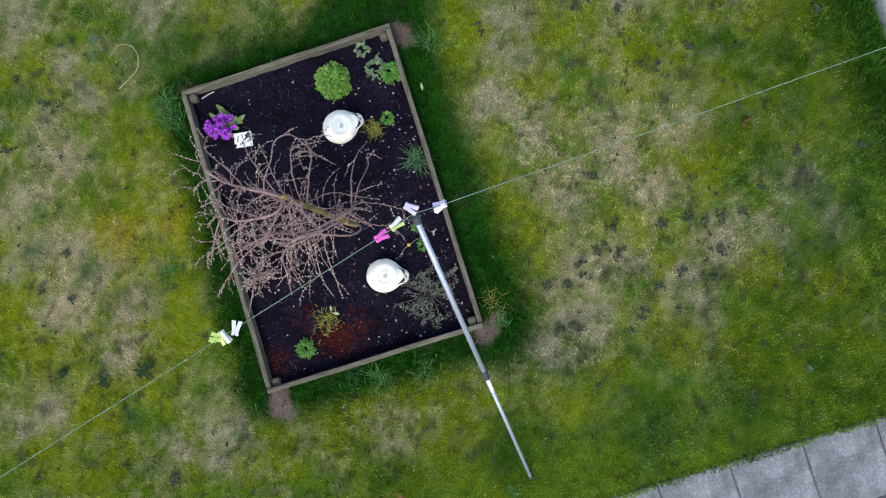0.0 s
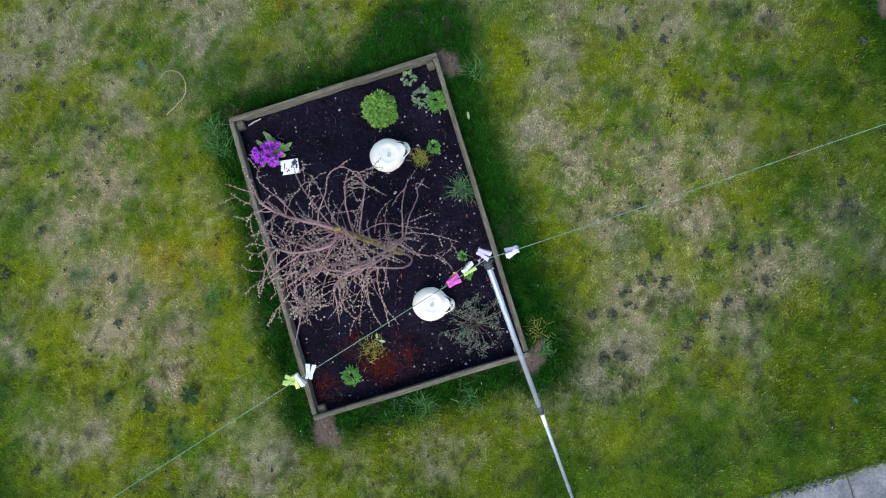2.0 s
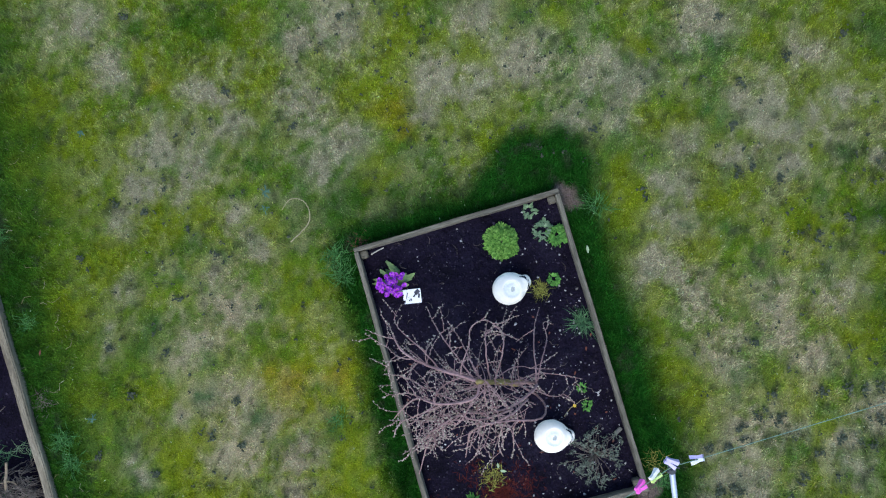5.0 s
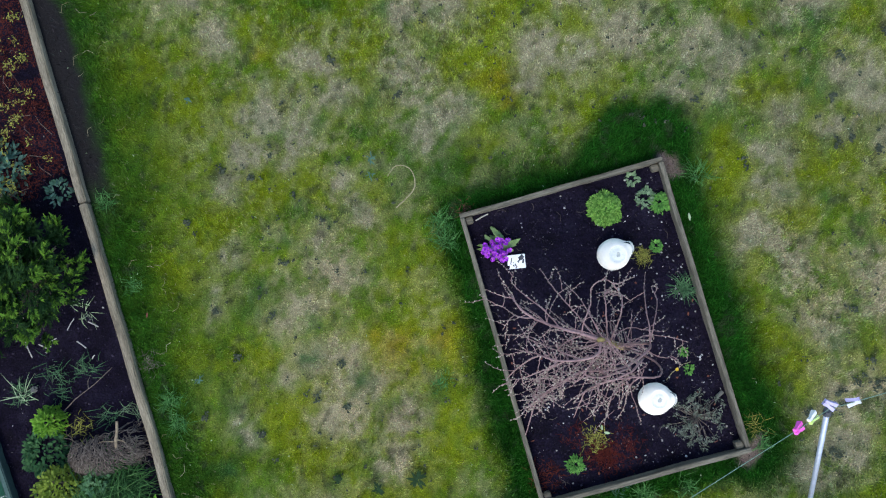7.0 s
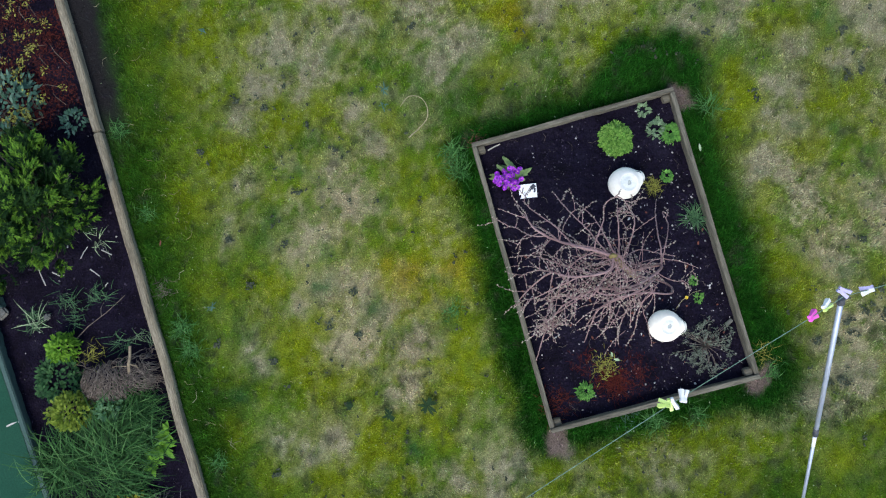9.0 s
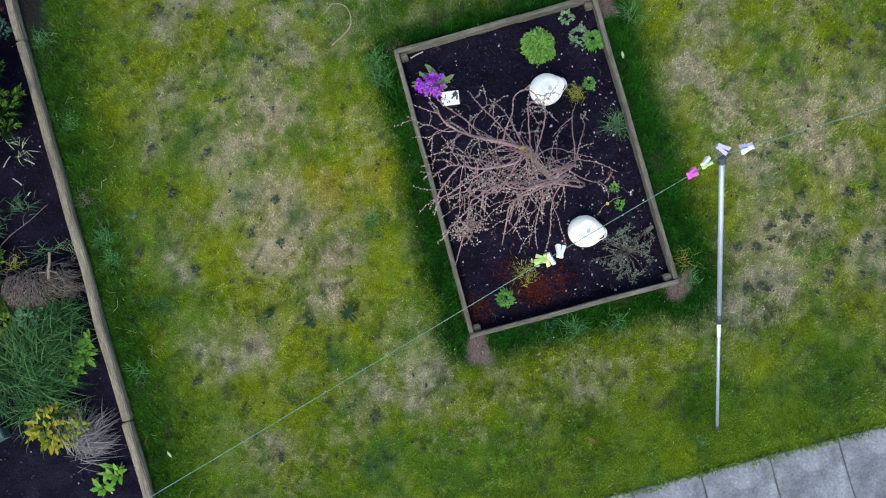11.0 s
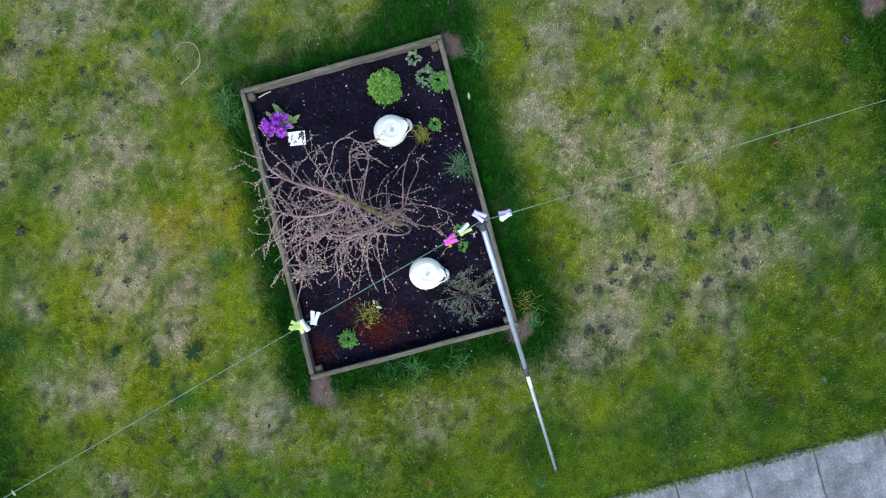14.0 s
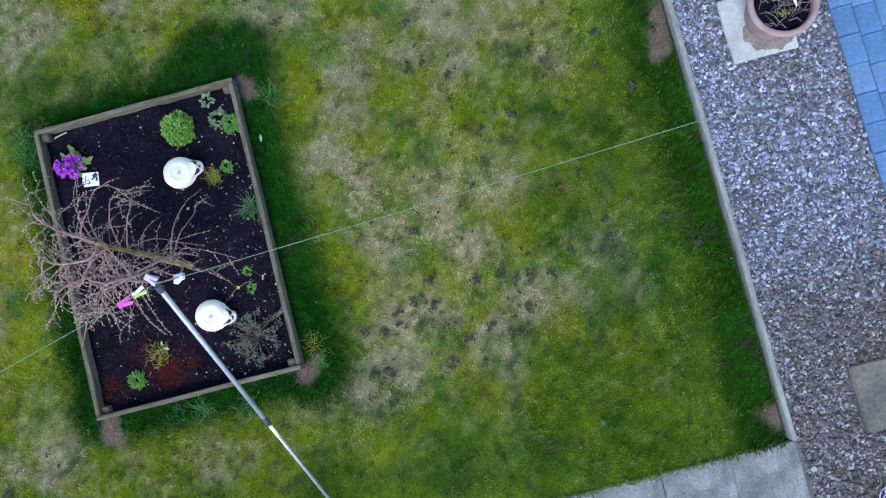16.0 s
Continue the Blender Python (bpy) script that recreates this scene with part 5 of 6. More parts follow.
# straight fine shoots that fan out from the head and the arching limbs
for k in range(46):
    c, r = ((-0.09, -0.01, 0.79), 0.03) if k % 2 else ((-0.06, -0.16, 0.72), 0.10)
    st_ = np.array(c) + rng.normal(0, 1, 3) * np.array([r, r * 0.7, 0.02]) - TREE
    w = droop_line(st_, rng.uniform(1.2, 5.4), rng.uniform(0.14, 0.32), rng.uniform(0.0, 0.07), rng.uniform(0.08, 0.34), 11, rng.uniform(-1.0, 1.0), 0.0014)
    twigs.add(*tube(w, rng.uniform(0.0020, 0.0032), 0.0012, 5))
    add_buds(w, 0.028, 0.5)
for k in range(70):
    st_ = np.array([rng.uniform(-0.50, 0.08), 0.0, rng.uniform(0.45, 0.80)])
    st_[1] = rng.normal(-0.07, 0.11)
    w = droop_line(st_ - TREE, rng.uniform(0, 2 * np.pi), rng.uniform(0.08, 0.22), rng.uniform(0.0, 0.06), rng.uniform(0.03, 0.2), 9, rng.uniform(-1.4, 1.4), 0.0014)
    twigs.add(*tube(w, rng.uniform(0.0015, 0.0026), 0.0011, 4))
    add_buds(w, 0.030, 0.4)
for k in range(22):
    st_ = np.array([rng.uniform(-0.02, 0.12), rng.uniform(-0.16, -0.05), rng.uniform(0.3, 0.6)]) - TREE
    w = droop_line(st_, rng.uniform(-1.2, 2.0), rng.uniform(0.10, 0.22), rng.uniform(0.0, 0.07), rng.uniform(0.05, 0.2), 9, rng.uniform(-0.6, 0.6), 0.0014)
    twigs.add(*tube(w, rng.uniform(0.0020, 0.0032), 0.0012, 5))
    add_buds(w, 0.032, 0.5)
part("twig_growth", twigs, TWIG, tree, "pinkish-brown drooping twigs", kind="stuff")
for q in bud_pos:
    a = rng.uniform(0, 6.3)
    sc = rng.uniform(0.0028, 0.0052)
    v = ICO_V * np.array([sc * 1.5, sc * 0.9, sc * 0.9])
    buds.add(np.stack([v[:, 0] * math.cos(a) - v[:, 1] * math.sin(a), v[:, 0] * math.sin(a) + v[:, 1] * math.cos(a), v[:, 2]], 1) + q, ICO_F)
part("bud_growth", buds, BUD, tree, "pale grey-green catkin buds", kind="stuff")

# ---------------------------------------------------------------- washing line, pegs and prop
TOPP = np.array([0.587, -0.425, 1.897])
cord = thing("washing_line", 0.587, -0.425, 0, "thin green plastic-coated washing line stretched over the garden", "washing line")
pts = [(-7.0, -2.6, 3.1), (-3.0, -1.454, 2.44), (-1.5, -1.03, 2.18), (-0.2, -0.657, 1.967), (0.438, -0.480, 1.908), (0.587, -0.433, 1.903), (0.7, -0.433, 1.90), (1.5, -0.411, 1.92), (2.5, -0.377, 1.94), (3.5, -0.342, 1.96), (7.0, -0.22, 2.05)]
fine_pts = []
for p, q in zip(pts[:-1], pts[1:]):
    for t in np.linspace(0, 1, 6)[:-1]:
        fine_pts.append(np.array(p) * (1 - t) + np.array(q) * t)
fine_pts.append(np.array(pts[-1]))
b = Builder()
b.add(*tube(np.array(fine_pts) - np.array([0.587, -0.425, 0]), 0.0016, 0.0016, 6))
part("cord", b, CORD, cord)

FOOT = np.array([0.665, -1.881, 0.0])
prop = thing("clothes_prop", *FOOT, "extending silver aluminium clothes prop leaning under the line", "clothes prop")
ax = TOPP - FOOT


def pole_piece(name, t0, t1, r, mat, label="", parent=None):
    pb_ = Builder()
    pb_.add(*tube([ax * t0, ax * (t0 + t1) / 2, ax * t1], r, r, 14))
    return part(name, pb_, mat, parent if parent is not None else prop, label, shade_smooth=True)


pole_piece("lower_tube", 0.004, 0.50, 0.0095, ALU)
pole_piece("upper_tube", 0.50, 0.985, 0.0118, ALU)
pole_piece("foot_cap", -0.002, 0.012, 0.0125, BLACKPL, "dark rubber foot cap")
pole_piece("collar", 0.485, 0.515, 0.0145, BLACKPL, "dark locking collar")
pole_piece("sticker", 0.43, 0.478, 0.0101, WHITEPL, "white paper sticker")
hk = Builder()
sd = np.array([0.9, 0.1, 0.0]) * 0.022
hk.add(*tube([ax * 0.975, ax * 0.985, ax * 0.99], 0.017, 0.015, 10))
for sg in (-1, 1):
    hk.add(*tube([ax * 0.985 + sd * 0.2 * sg, ax * 0.985 + sd * sg + np.array([0, 0, 0.012]), ax * 0.985 + sd * 1.1 * sg + np.array([0, 0, 0.04])], 0.006, 0.004, 6))
part("hook", hk, BLACKPL, prop, "dark plastic forked top")


def peg(x, y, z, az, el, mats, label, opening=9.0, roll=0.0):
    """A two-legged sprung clothes peg clipped on the line, its tail at (az, el)."""
    own = thing("clothes_peg", x, y, z, label, "clothes peg", "pegs on the washing line")
    own.matrix_world = pose(x, y, z, 0, -el, az) @ pose(0, 0, 0, roll, 0, 0)
    for sg, mt in zip((-1, 1), mats):
        bm = bmesh.new()
        bmesh.ops.create_cube(bm, size=1)
        bmesh.ops.subdivide_edges(bm, edges=bm.edges, cuts=4, use_grid_fill=True)
        for v in bm.verts:
            tx_ = v.co.x + 0.5
            wid = 0.019 * (0.75 + 0.35 * tx_ - 0.25 * math.exp(-((tx_ - 0.45) / 0.12) ** 2))
            v.co = Vector((tx_ * 0.052 - 0.016, v.co.y * (0.0115 + 0.004 * tx_) + sg * (0.0062 + 0.009 * max(0.0, tx_ - 0.35) + 0.006 * max(0.0, 0.2 - tx_)), v.co.z * wid))
        leg = part("leg", bm, mt, own)
    bs = Builder()
    ang = np.linspace(0, 4 * np.pi, 18)
    bs.add(*tube(np.stack([0.012 + 0.005 * np.cos(ang), 0.005 * np.sin(ang), np.linspace(-0.006, 0.006, 18)], 1), 0.0012, 0.0012, 4))
    part("spring", bs, STEEL, own)
    return own


peg(0.438, -0.480, 1.905, 20, -35, (PINKPL, PINKPL), "bright pink plastic peg clipped on the line", roll=18)
peg(0.505, -0.455, 1.903, 25, -30, (LIMEPL, WHITEPL), "lime and white plastic peg clipped on the line", roll=18)
peg(0.578, -0.405, 1.925, -42, -12, (LILACPL, LILACPL), "pale lilac plastic peg clipped by the prop", roll=18)
peg(0.700, -0.432, 1.897, 185, -30, (LILACPL, WHITEPL), "pale lilac plastic peg clipped on the line", roll=18)
peg(-0.215, -0.655, 1.968, -78, -22, (LIMEPL, WHITEPL), "lime and white plastic peg clipped on the line", roll=18)
peg(-0.165, -0.655, 1.965, 68, -15, (WHITEPL, WHITEPL), "white plastic peg clipped on the line", roll=18)
peg(-0.235, -0.66, 1.968, 160, -40, (LIMEPL, LIMEPL), "lime plastic peg clipped on the line", roll=18)

# ---------------------------------------------------------------- pot on the gravel
PX, PY = 4.035, 0.435
pot = thing("plant_pot", PX, PY, 0.06, "round pink terracotta pot of dark soil and bare twigs", "plant pot")
b = Builder()
prof = [(0.14, 0.0), (0.155, 0.02), (0.185, 0.2), (0.19, 0.235), (0.208, 0.24), (0.212, 0.265), (0.206, 0.28), (0.188, 0.282), (0.176, 0.275), (0.172, 0.24), (0.165, 0.18), (0.13, 0.03)]
N = 48
ang = np.linspace(0, 2 * np.pi, N, endpoint=False)
vs = np.concatenate([np.stack([r * np.cos(ang), r * np.sin(ang), np.full(N, h)], 1) for r, h in prof])
fs = [[k * N + j, k * N + (j + 1) % N, (k + 1) * N + (j + 1) % N, (k + 1) * N + j] for k in range(len(prof) - 1) for j in range(N)]
fs.append(list(range(N))[::-1])
b.add(vs, fs)
part("body", b, TERRA, pot, shade_smooth=True)
b = Builder()
rr_, aa_ = np.meshgrid(np.linspace(0, 0.172, 12), ang)
sx, sy = (rr_ * np.cos(aa_)).ravel(), (rr_ * np.sin(aa_)).ravel()
idx = np.arange(N * 12).reshape(N, 12)
b.add(np.stack([sx, sy, 0.222 + 0.03 * (fbm(sx, sy, 22, 71) - 0.5)], 1), [[idx[i, j], idx[i, j + 1], idx[(i + 1) % N, j + 1], idx[(i + 1) % N, j]] for i in range(N) for j in range(11)])
part("potting_soil", b, SOIL, pot)
b = Builder()
for k in range(46):
    a, r = rng.uniform(0, 6.3), rng.uniform(0, 0.14)
    p0 = np.array([math.cos(a) * r, math.sin(a) * r, 0.22])
    a2, ln = rng.uniform(0, 6.3), rng.uniform(0.05, 0.16)
    p1 = p0 + np.array([math.cos(a2) * ln, math.sin(a2) * ln, rng.uniform(0.02, 0.08)])
    p1[:2] *= min(1, 0.16 / (np.linalg.norm(p1[:2]) + 1e-6))
    b.add(*tube([p0, (p0 + p1) / 2 + np.array([rng.normal(0, 0.012), rng.normal(0, 0.012), 0.02]), p1], rng.uniform(0.0026, 0.0050), 0.0018, 5))
part("bare_twigs", b, L_PURP, pot)
for cx, cy, a in ((0.07, -0.02, 20), (0.09, 0.03, 70), (0.04, 0.04, -30)):
    q = part("plastic_tag", box_bm(0.018, 0.045, 0.004, 0.001), WHITEPL, pot, "small white plastic tag")
    q.matrix_basis = pose(cx, cy, 0.26, 15, 10, a)
rosette("", 0.0, -0.06, 0.225, 14, (0.02, 0.035), (0.008, 0.012), L_OLIVE, "", profile=LEAF, parent=pot, part_name="shoot")

# cable loops by the path's end
cable = thing("cable_loops", 3.93, -2.56, 0.03, "pale blue-white coiled cable lying on the gravel", "cable")
for k, (cx, cy, r) in enumerate(((0, 0, 0.06), (0.05, 0.02, 0.075), (0.03, -0.04, 0.09))):
    b = Builder()
    a = np.linspace(0.4 * k, 0.4 * k + 5.4, 26)
    b.add(*tube(np.stack([cx + r * np.cos(a), cy + r * 0.8 * np.sin(a), 0.012 + 0.006 * k + 0.004 * np.sin(3 * a)], 1), 0.004, 0.004, 6))
    part("loop", b, LILACPL, cable)

# ---------------------------------------------------------------- plants of the border
Z0 = -0.03


def conifer(x, y, rx, ry, high, plumes, label):
    """A shrub of feathery plumes, each with inner sprays coloured as shaded and lime tips coloured as lit."""
    own = thing("conifer_shrub", x, y, Z0, label, "shrub")
    dark, tips, wood = ([], [], []), ([], [], []), Builder()
    for k in range(plumes):
        u = math.sqrt((k + 0.5) / plumes)
        a = k * 2.39996 + rng.normal(0, 0.25)
        lump = rng.uniform(0.82, 1.08)
        tip = np.array([math.cos(a) * u * rx * lump, math.sin(a) * u * ry * lump, high * (0.35 + 0.65 * math.sqrt(max(0, 1 - u * u))) * rng.uniform(0.75, 1.05)])
        out = a + rng.normal(0, 0.45)
        el = rng.uniform(0.25, 0.75)
        d = np.array([math.cos(out) * math.cos(el), math.sin(out) * math.cos(el), math.sin(el)])
        ln = rng.uniform(0.16, 0.26)
        root = tip - d * ln
        wood.add(*tube([np.array([0, 0, 0.02]), root * 0.6 + np.array([0, 0, 0.03]), root], 0.006, 0.003, 4))
        bright = rng.random() < 0.72
        for s in range(17):
            t0 = rng.uniform(0.0, 0.75)
            side = rng.choice([-1, 1]) * rng.uniform(0.15, 0.85) * (1 - 0.45 * t0)
            e2 = el + rng.normal(0, 0.28)
            d2 = np.array([math.cos(out + side) * math.cos(e2), math.sin(out + side) * math.cos(e2), math.sin(e2)])
            sl = ln * (0.62 - 0.38 * t0) * rng.uniform(0.7, 1.15)
            start = root + d * ln * t0
            m = 17
            for t in np.linspace(0.08, 1.0, m):
                # dark gaps and lit ends of a plume come from these two colours
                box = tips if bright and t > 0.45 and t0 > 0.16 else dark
                box[0].append(start + d2 * sl * t)
                box[1].append(out + side + rng.choice([-1, 1]) * rng.uniform(0.25, 0.8))
                box[2].append(e2 + rng.uniform(-0.3, 0.3))
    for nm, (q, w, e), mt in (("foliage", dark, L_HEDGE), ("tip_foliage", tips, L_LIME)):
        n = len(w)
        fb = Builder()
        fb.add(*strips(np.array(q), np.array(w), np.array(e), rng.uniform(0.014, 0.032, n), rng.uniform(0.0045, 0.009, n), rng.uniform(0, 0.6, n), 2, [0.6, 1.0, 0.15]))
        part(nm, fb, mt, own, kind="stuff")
    part("woody_growth", wood, DEADTWIG, own)
    return own


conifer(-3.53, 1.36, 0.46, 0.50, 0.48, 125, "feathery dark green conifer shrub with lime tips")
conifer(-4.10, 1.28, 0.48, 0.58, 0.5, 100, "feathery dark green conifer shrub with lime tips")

# red ground cover with olive sprigs
carpet = thing("red_ground_cover", -3.5, 2.6, Z0, "low dull red ground cover with yellow-green sprigs", "plant")
b = Builder()
n = 17000
x, y = rng.uniform(-0.85, 0.38, n), rng.uniform(-0.75, 1.0, n)
keep = vnoise(x * 5, y * 5, 5) > 0.22
x, y = x[keep], y[keep]
b.add(*strips(np.stack([x, y, 0.01 + 0.09 * vnoise(x * 6, y * 6, 2)], 1), rng.uniform(0, 6.3, len(x)), rng.uniform(-0.2, 1.0, len(x)), rng.uniform(0.012, 0.03, len(x)), rng.uniform(0.002, 0.005, len(x)), rng.uniform(0, 1, len(x)), 3, BLADE))
part("red_foliage", b, L_REDCARPET, carpet, kind="stuff")
b = Builder()
for k in range(210):
    cx, cy = rng.uniform(-0.8, 0.32), rng.uniform(-0.72, 0.9)
    n = int(rng.integers(8, 20))
    b.add(*strips(np.stack([cx + rng.normal(0, 0.018, n), cy + rng.normal(0, 0.018, n), np.full(n, 0.1) + rng.uniform(0, 0.03, n)], 1), rng.uniform(0, 6.3, n), rng.uniform(0, 0.9, n), rng.uniform(0.01, 0.026, n), rng.uniform(0.004, 0.009, n), rng.uniform(0, 0.8, n), 3, LEAF))
part("olive_growth", b, L_OLIVE, carpet, kind="stuff")
b = Builder()
for k in range(60):
    cx, cy, a, ln = rng.uniform(-0.8, 0.36), rng.uniform(-0.72, 0.9), rng.uniform(0, 6.3), rng.uniform(0.06, 0.2)
    b.add(*tube([(cx, cy, 0.08), (cx + math.cos(a) * ln / 2, cy + math.sin(a) * ln / 2, 0.13), (cx + math.cos(a) * ln, cy + math.sin(a) * ln, 0.09)], 0.002, 0.001, 4))
part("woody_growth", b, DEADTWIG, carpet, kind="stuff")

bush("glaucous_plant", -3.62, 2.10, Z0, 0.2, 0.16, 330, 0.052, L_GLAUC, "blue-green plant with fleshy pointed leaves", "plant", leaf_w=0.42)
bush("glaucous_plant", -3.22, 1.86, Z0, 0.075, 0.08, 80, 0.036, L_GLAUC, "small blue-green plant with fleshy leaves", "plant", leaf_w=0.45, core=False)
bush("lime_bush", -3.63, 0.385, Z0, 0.085, 0.18, 640, 0.030, L_LIMEBUSH, "small lime-green bushy shrub in the border", leaf_w=0.42)
bush("variegated_bush", -3.655, -0.03, Z0, 0.12, 0.25, 760, 0.03, L_VARI, "small yellow variegated bushy shrub in the border", leaf_w=0.5)

CUTSTEM = material("cut_stem_wood", [(0.16, 0.12, 0.08), (0.26, 0.21, 0.14)], 12, rough=0.9, bump=0.4)
# withered drooping mound with a cut stump
mound = thing("withered_mound", -3.30, 0.12, Z0, "withered brown drooping mound with a cut woody stem", "plant")
b = Builder()


def mound_z(x, y):
    return 0.02 + 0.15 * np.sqrt(np.clip(1 - (x / 0.27) ** 2 - ((y + 0.02) / 0.16) ** 2, 0, 1))


for k in range(430):
    x0, y0 = rng.uniform(-0.22, 0.22), rng.uniform(-0.10, 0.10)
    az = -1.57 + 1.6 * x0 / 0.22 * 0.7 + (rng.normal(0, 0.5) if y0 < 0.05 else rng.uniform(-1.6, 1.6))
    ln, m = rng.uniform(0.05, 0.14), 8
    t = np.linspace(0, 1, m)
    ph = rng.uniform(0, 6.3)
    wv = 0.006 * np.sin(t * rng.uniform(6, 14) + ph)
    px, py = x0 + np.cos(az) * ln * t - np.sin(az) * wv, y0 + np.sin(az) * ln * t + np.cos(az) * wv
    b.add(*tube(np.stack([px, py, mound_z(px, py) + rng.uniform(0.0, 0.018) + 0.012 * np.sin(t * 3)], 1), rng.uniform(0.0018, 0.0034), 0.0012, 4))
part("withered_growth", b, DEADTWIG, mound, kind="stuff")
b = Builder()
b.add(*tube([(0.11, -0.02, 0.16), (0.135, 0.04, 0.19), (0.155, 0.085, 0.19), (0.175, 0.15, 0.2)], 0.010, 0.008, 8))
b.add(*tube([(0.135, 0.04, 0.19), (0.17, 0.02, 0.17), (0.185, -0.04, 0.12)], 0.005, 0.003, 6))
b.add(*tube([(0.12, 0.03, 0.185), (0.04, 0.05, 0.17), (-0.05, 0.04, 0.15)], 0.004, 0.002, 6))
part("cut_stem", b, CUTSTEM, mound, "pale cut woody stem")

rosette("long_grass_clump", -3.50, -0.38, Z0, 620, (0.18, 0.44), (0.004, 0.008), L_LONG, "lush clump of long arching green grass", "grass", elev=(0.5, 1.35), droop=(1.0, 2.1), profile=[0.8, 1, 0.95, 0.8, 0.5, 0.08], seg=5, spread=0.10, azr=(-0.7, 2.3))
rosette("long_grass_clump", -3.38, -0.24, Z0, 420, (0.14, 0.34), (0.0035, 0.007), L_LONG, "lush clump of long arching green grass", "grass", elev=(0.4, 1.3), droop=(0.8, 1.9), profile=[0.8, 1, 0.95, 0.8, 0.5, 0.08], seg=5, spread=0.09, azr=(-1.2, 1.4))
rosette("long_grass_clump", -3.80, -0.38, Z0, 460, (0.15, 0.36), (0.0035, 0.0075), L_LONG, "lush clump of long arching green grass", "grass", elev=(0.5, 1.35), droop=(1.0, 2.1), profile=[0.8, 1, 0.95, 0.8, 0.5, 0.08], seg=5, spread=0.08)
rosette("long_grass_clump", -3.45, -0.66, Z0, 380, (0.14, 0.32), (0.0035, 0.0075), L_LONG, "clump of long arching green grass", "grass", elev=(0.5, 1.35), droop=(1.0, 2.1), profile=[0.8, 1, 0.95, 0.8, 0.5, 0.08], seg=5, spread=0.07)
rosette("long_grass_clump", -3.26, -0.12, Z0, 260, (0.12, 0.26), (0.0035, 0.0075), L_LONG, "small clump of arching green grass", "grass", elev=(0.5, 1.35), droop=(1.0, 2.1), profile=[0.8, 1, 0.95, 0.8, 0.5, 0.08], seg=5, spread=0.05)
for x, y, n in ((-3.16, -0.42, 26), (-3.10, -0.33, 14), (-3.22, -0.5, 16), (-3.12, -1.22, 16), (-3.22, -1.26, 12)):
    rosette("broad_leaf_plant", x, y, Z0, n, (0.05, 0.11), (0.020, 0.036), L_BROAD, "bright green plant with broad glossy leaves", elev=(0.5, 1.2), droop=(0.6, 1.4), profile=[0.2, 0.85, 1.0, 0.15], spread=0.02)
rosette("dead_grass_clump", -3.3, -0.97, Z0, 380, (0.12, 0.3), (0.003, 0.007), L_PURP, "clump of silvery dead grass blades", "grass", azr=(-0.5, 2.0), elev=(0.1, 0.9), droop=(0.6, 1.8), profile=[0.8, 1, 0.95, 0.8, 0.5, 0.08], seg=5, spread=0.05)
bush("yellow_bush", -3.44, -0.80, Z0, 0.15, 0.14, 190, 0.052, L_YELLOW, "low bright yellow leafy shrub in the border", "shrub", leaf_w=0.4, core=False)
bush("variegated_bush", -3.27, -0.86, Z0, 0.06, 0.12, 70, 0.036, L_VARI, "small yellow-green leafy plant in the border", "plant", core=False)
bush("leafy_plant", -3.72, 0.20, Z0, 0.15, 0.11, 420, 0.036, L_DARKLEAF, "dark green leafy plant beneath the bushes", "plant", core=False)
bush("sage_plant", -3.40, -0.08, Z0, 0.09, 0.18, 190, 0.034, L_BLUE, "blue-green leafy plant beside the long grass", "plant", core=False)
for x, y, n, mt, lb in ((-3.25, 1.03, 24, L_PALE, "pale green strap-leaved tuft on bare soil"), (-3.80, 0.62, 60, L_BLUE, "straggly blue-green grass tuft on bare soil"), (-3.345, 0.66, 60, L_BLUE, "small blue-green grass tuft on bare soil"), (-3.56, 0.70, 46, L_BLUE, "small blue-green grass tuft on bare soil"), (-3.27, 0.31, 36, L_BLUE, "small blue-green grass tuft on bare soil"), (-3.47, 0.30, 46, L_OLIVE, "olive grass tuft on bare soil"), (-3.09, 0.32, 30, L_SAGE, "small grey-green weed beside the timber"), (-3.53, 0.55, 30, L_BLUE, "small blue-green grass tuft on bare soil")):
    rosette("border_tuft", x, y, Z0, n, (0.04, 0.12), (0.002, 0.0045), mt, lb, "grass", elev=(0.2, 1.3), profile=BLADE, spread=0.035, droop=(0.2, 1.6))
rosette("straw_tuft", -3.80, 0.60, Z0, 13, (0.09, 0.2), (0.004, 0.007), L_PALE, "few pale dead blades lying in a tuft", "grass", elev=(0.1, 0.7), profile=BLADE, spread=0.02)
for x, y, a, ln in ((-3.68, 0.90, 100, 0.15), (-3.32, 0.82, -50, 0.08), (-3.58, 0.88, -40, 0.06), (-3.21, 0.93, -40, 0.08), (-3.36, 0.97, 45, 0.09), (-3.5, 0.9, 15, 0.05), (-3.26, 0.72, 40, 0.03)):
    sb = thing("cut_stalk", x, y, Z0 + 0.02, "short pale cut stalk lying on bare soil", "stick", "cut stalks in the border", rz=a)
    b = Builder()
    b.add(*tube([(-ln / 2, 0, 0.004), (0, 0.002, 0.007), (ln / 2, 0, 0.004)], 0.0042, 0.0034, 6))
    part("stalk", b, L_BLEACH, sb)
tw = thing("long_twig", -3.37, 0.51, Z0 + 0.015, "long thin bare twig lying across the soil", "twig", rz=27)
b = Builder()
b.add(*tube([(-0.24, 0, 0.004), (-0.08, 0.01, 0.012), (0.08, -0.004, 0.012), (0.24, 0, 0.006)], 0.004, 0.0025, 6))
b.add(*tube([(0.03, 0.0, 0.012), (0.06, 0.04, 0.014), (0.10, 0.06, 0.01)], 0.002, 0.001, 5))
part("twig", b, DEADTWIG, tw)
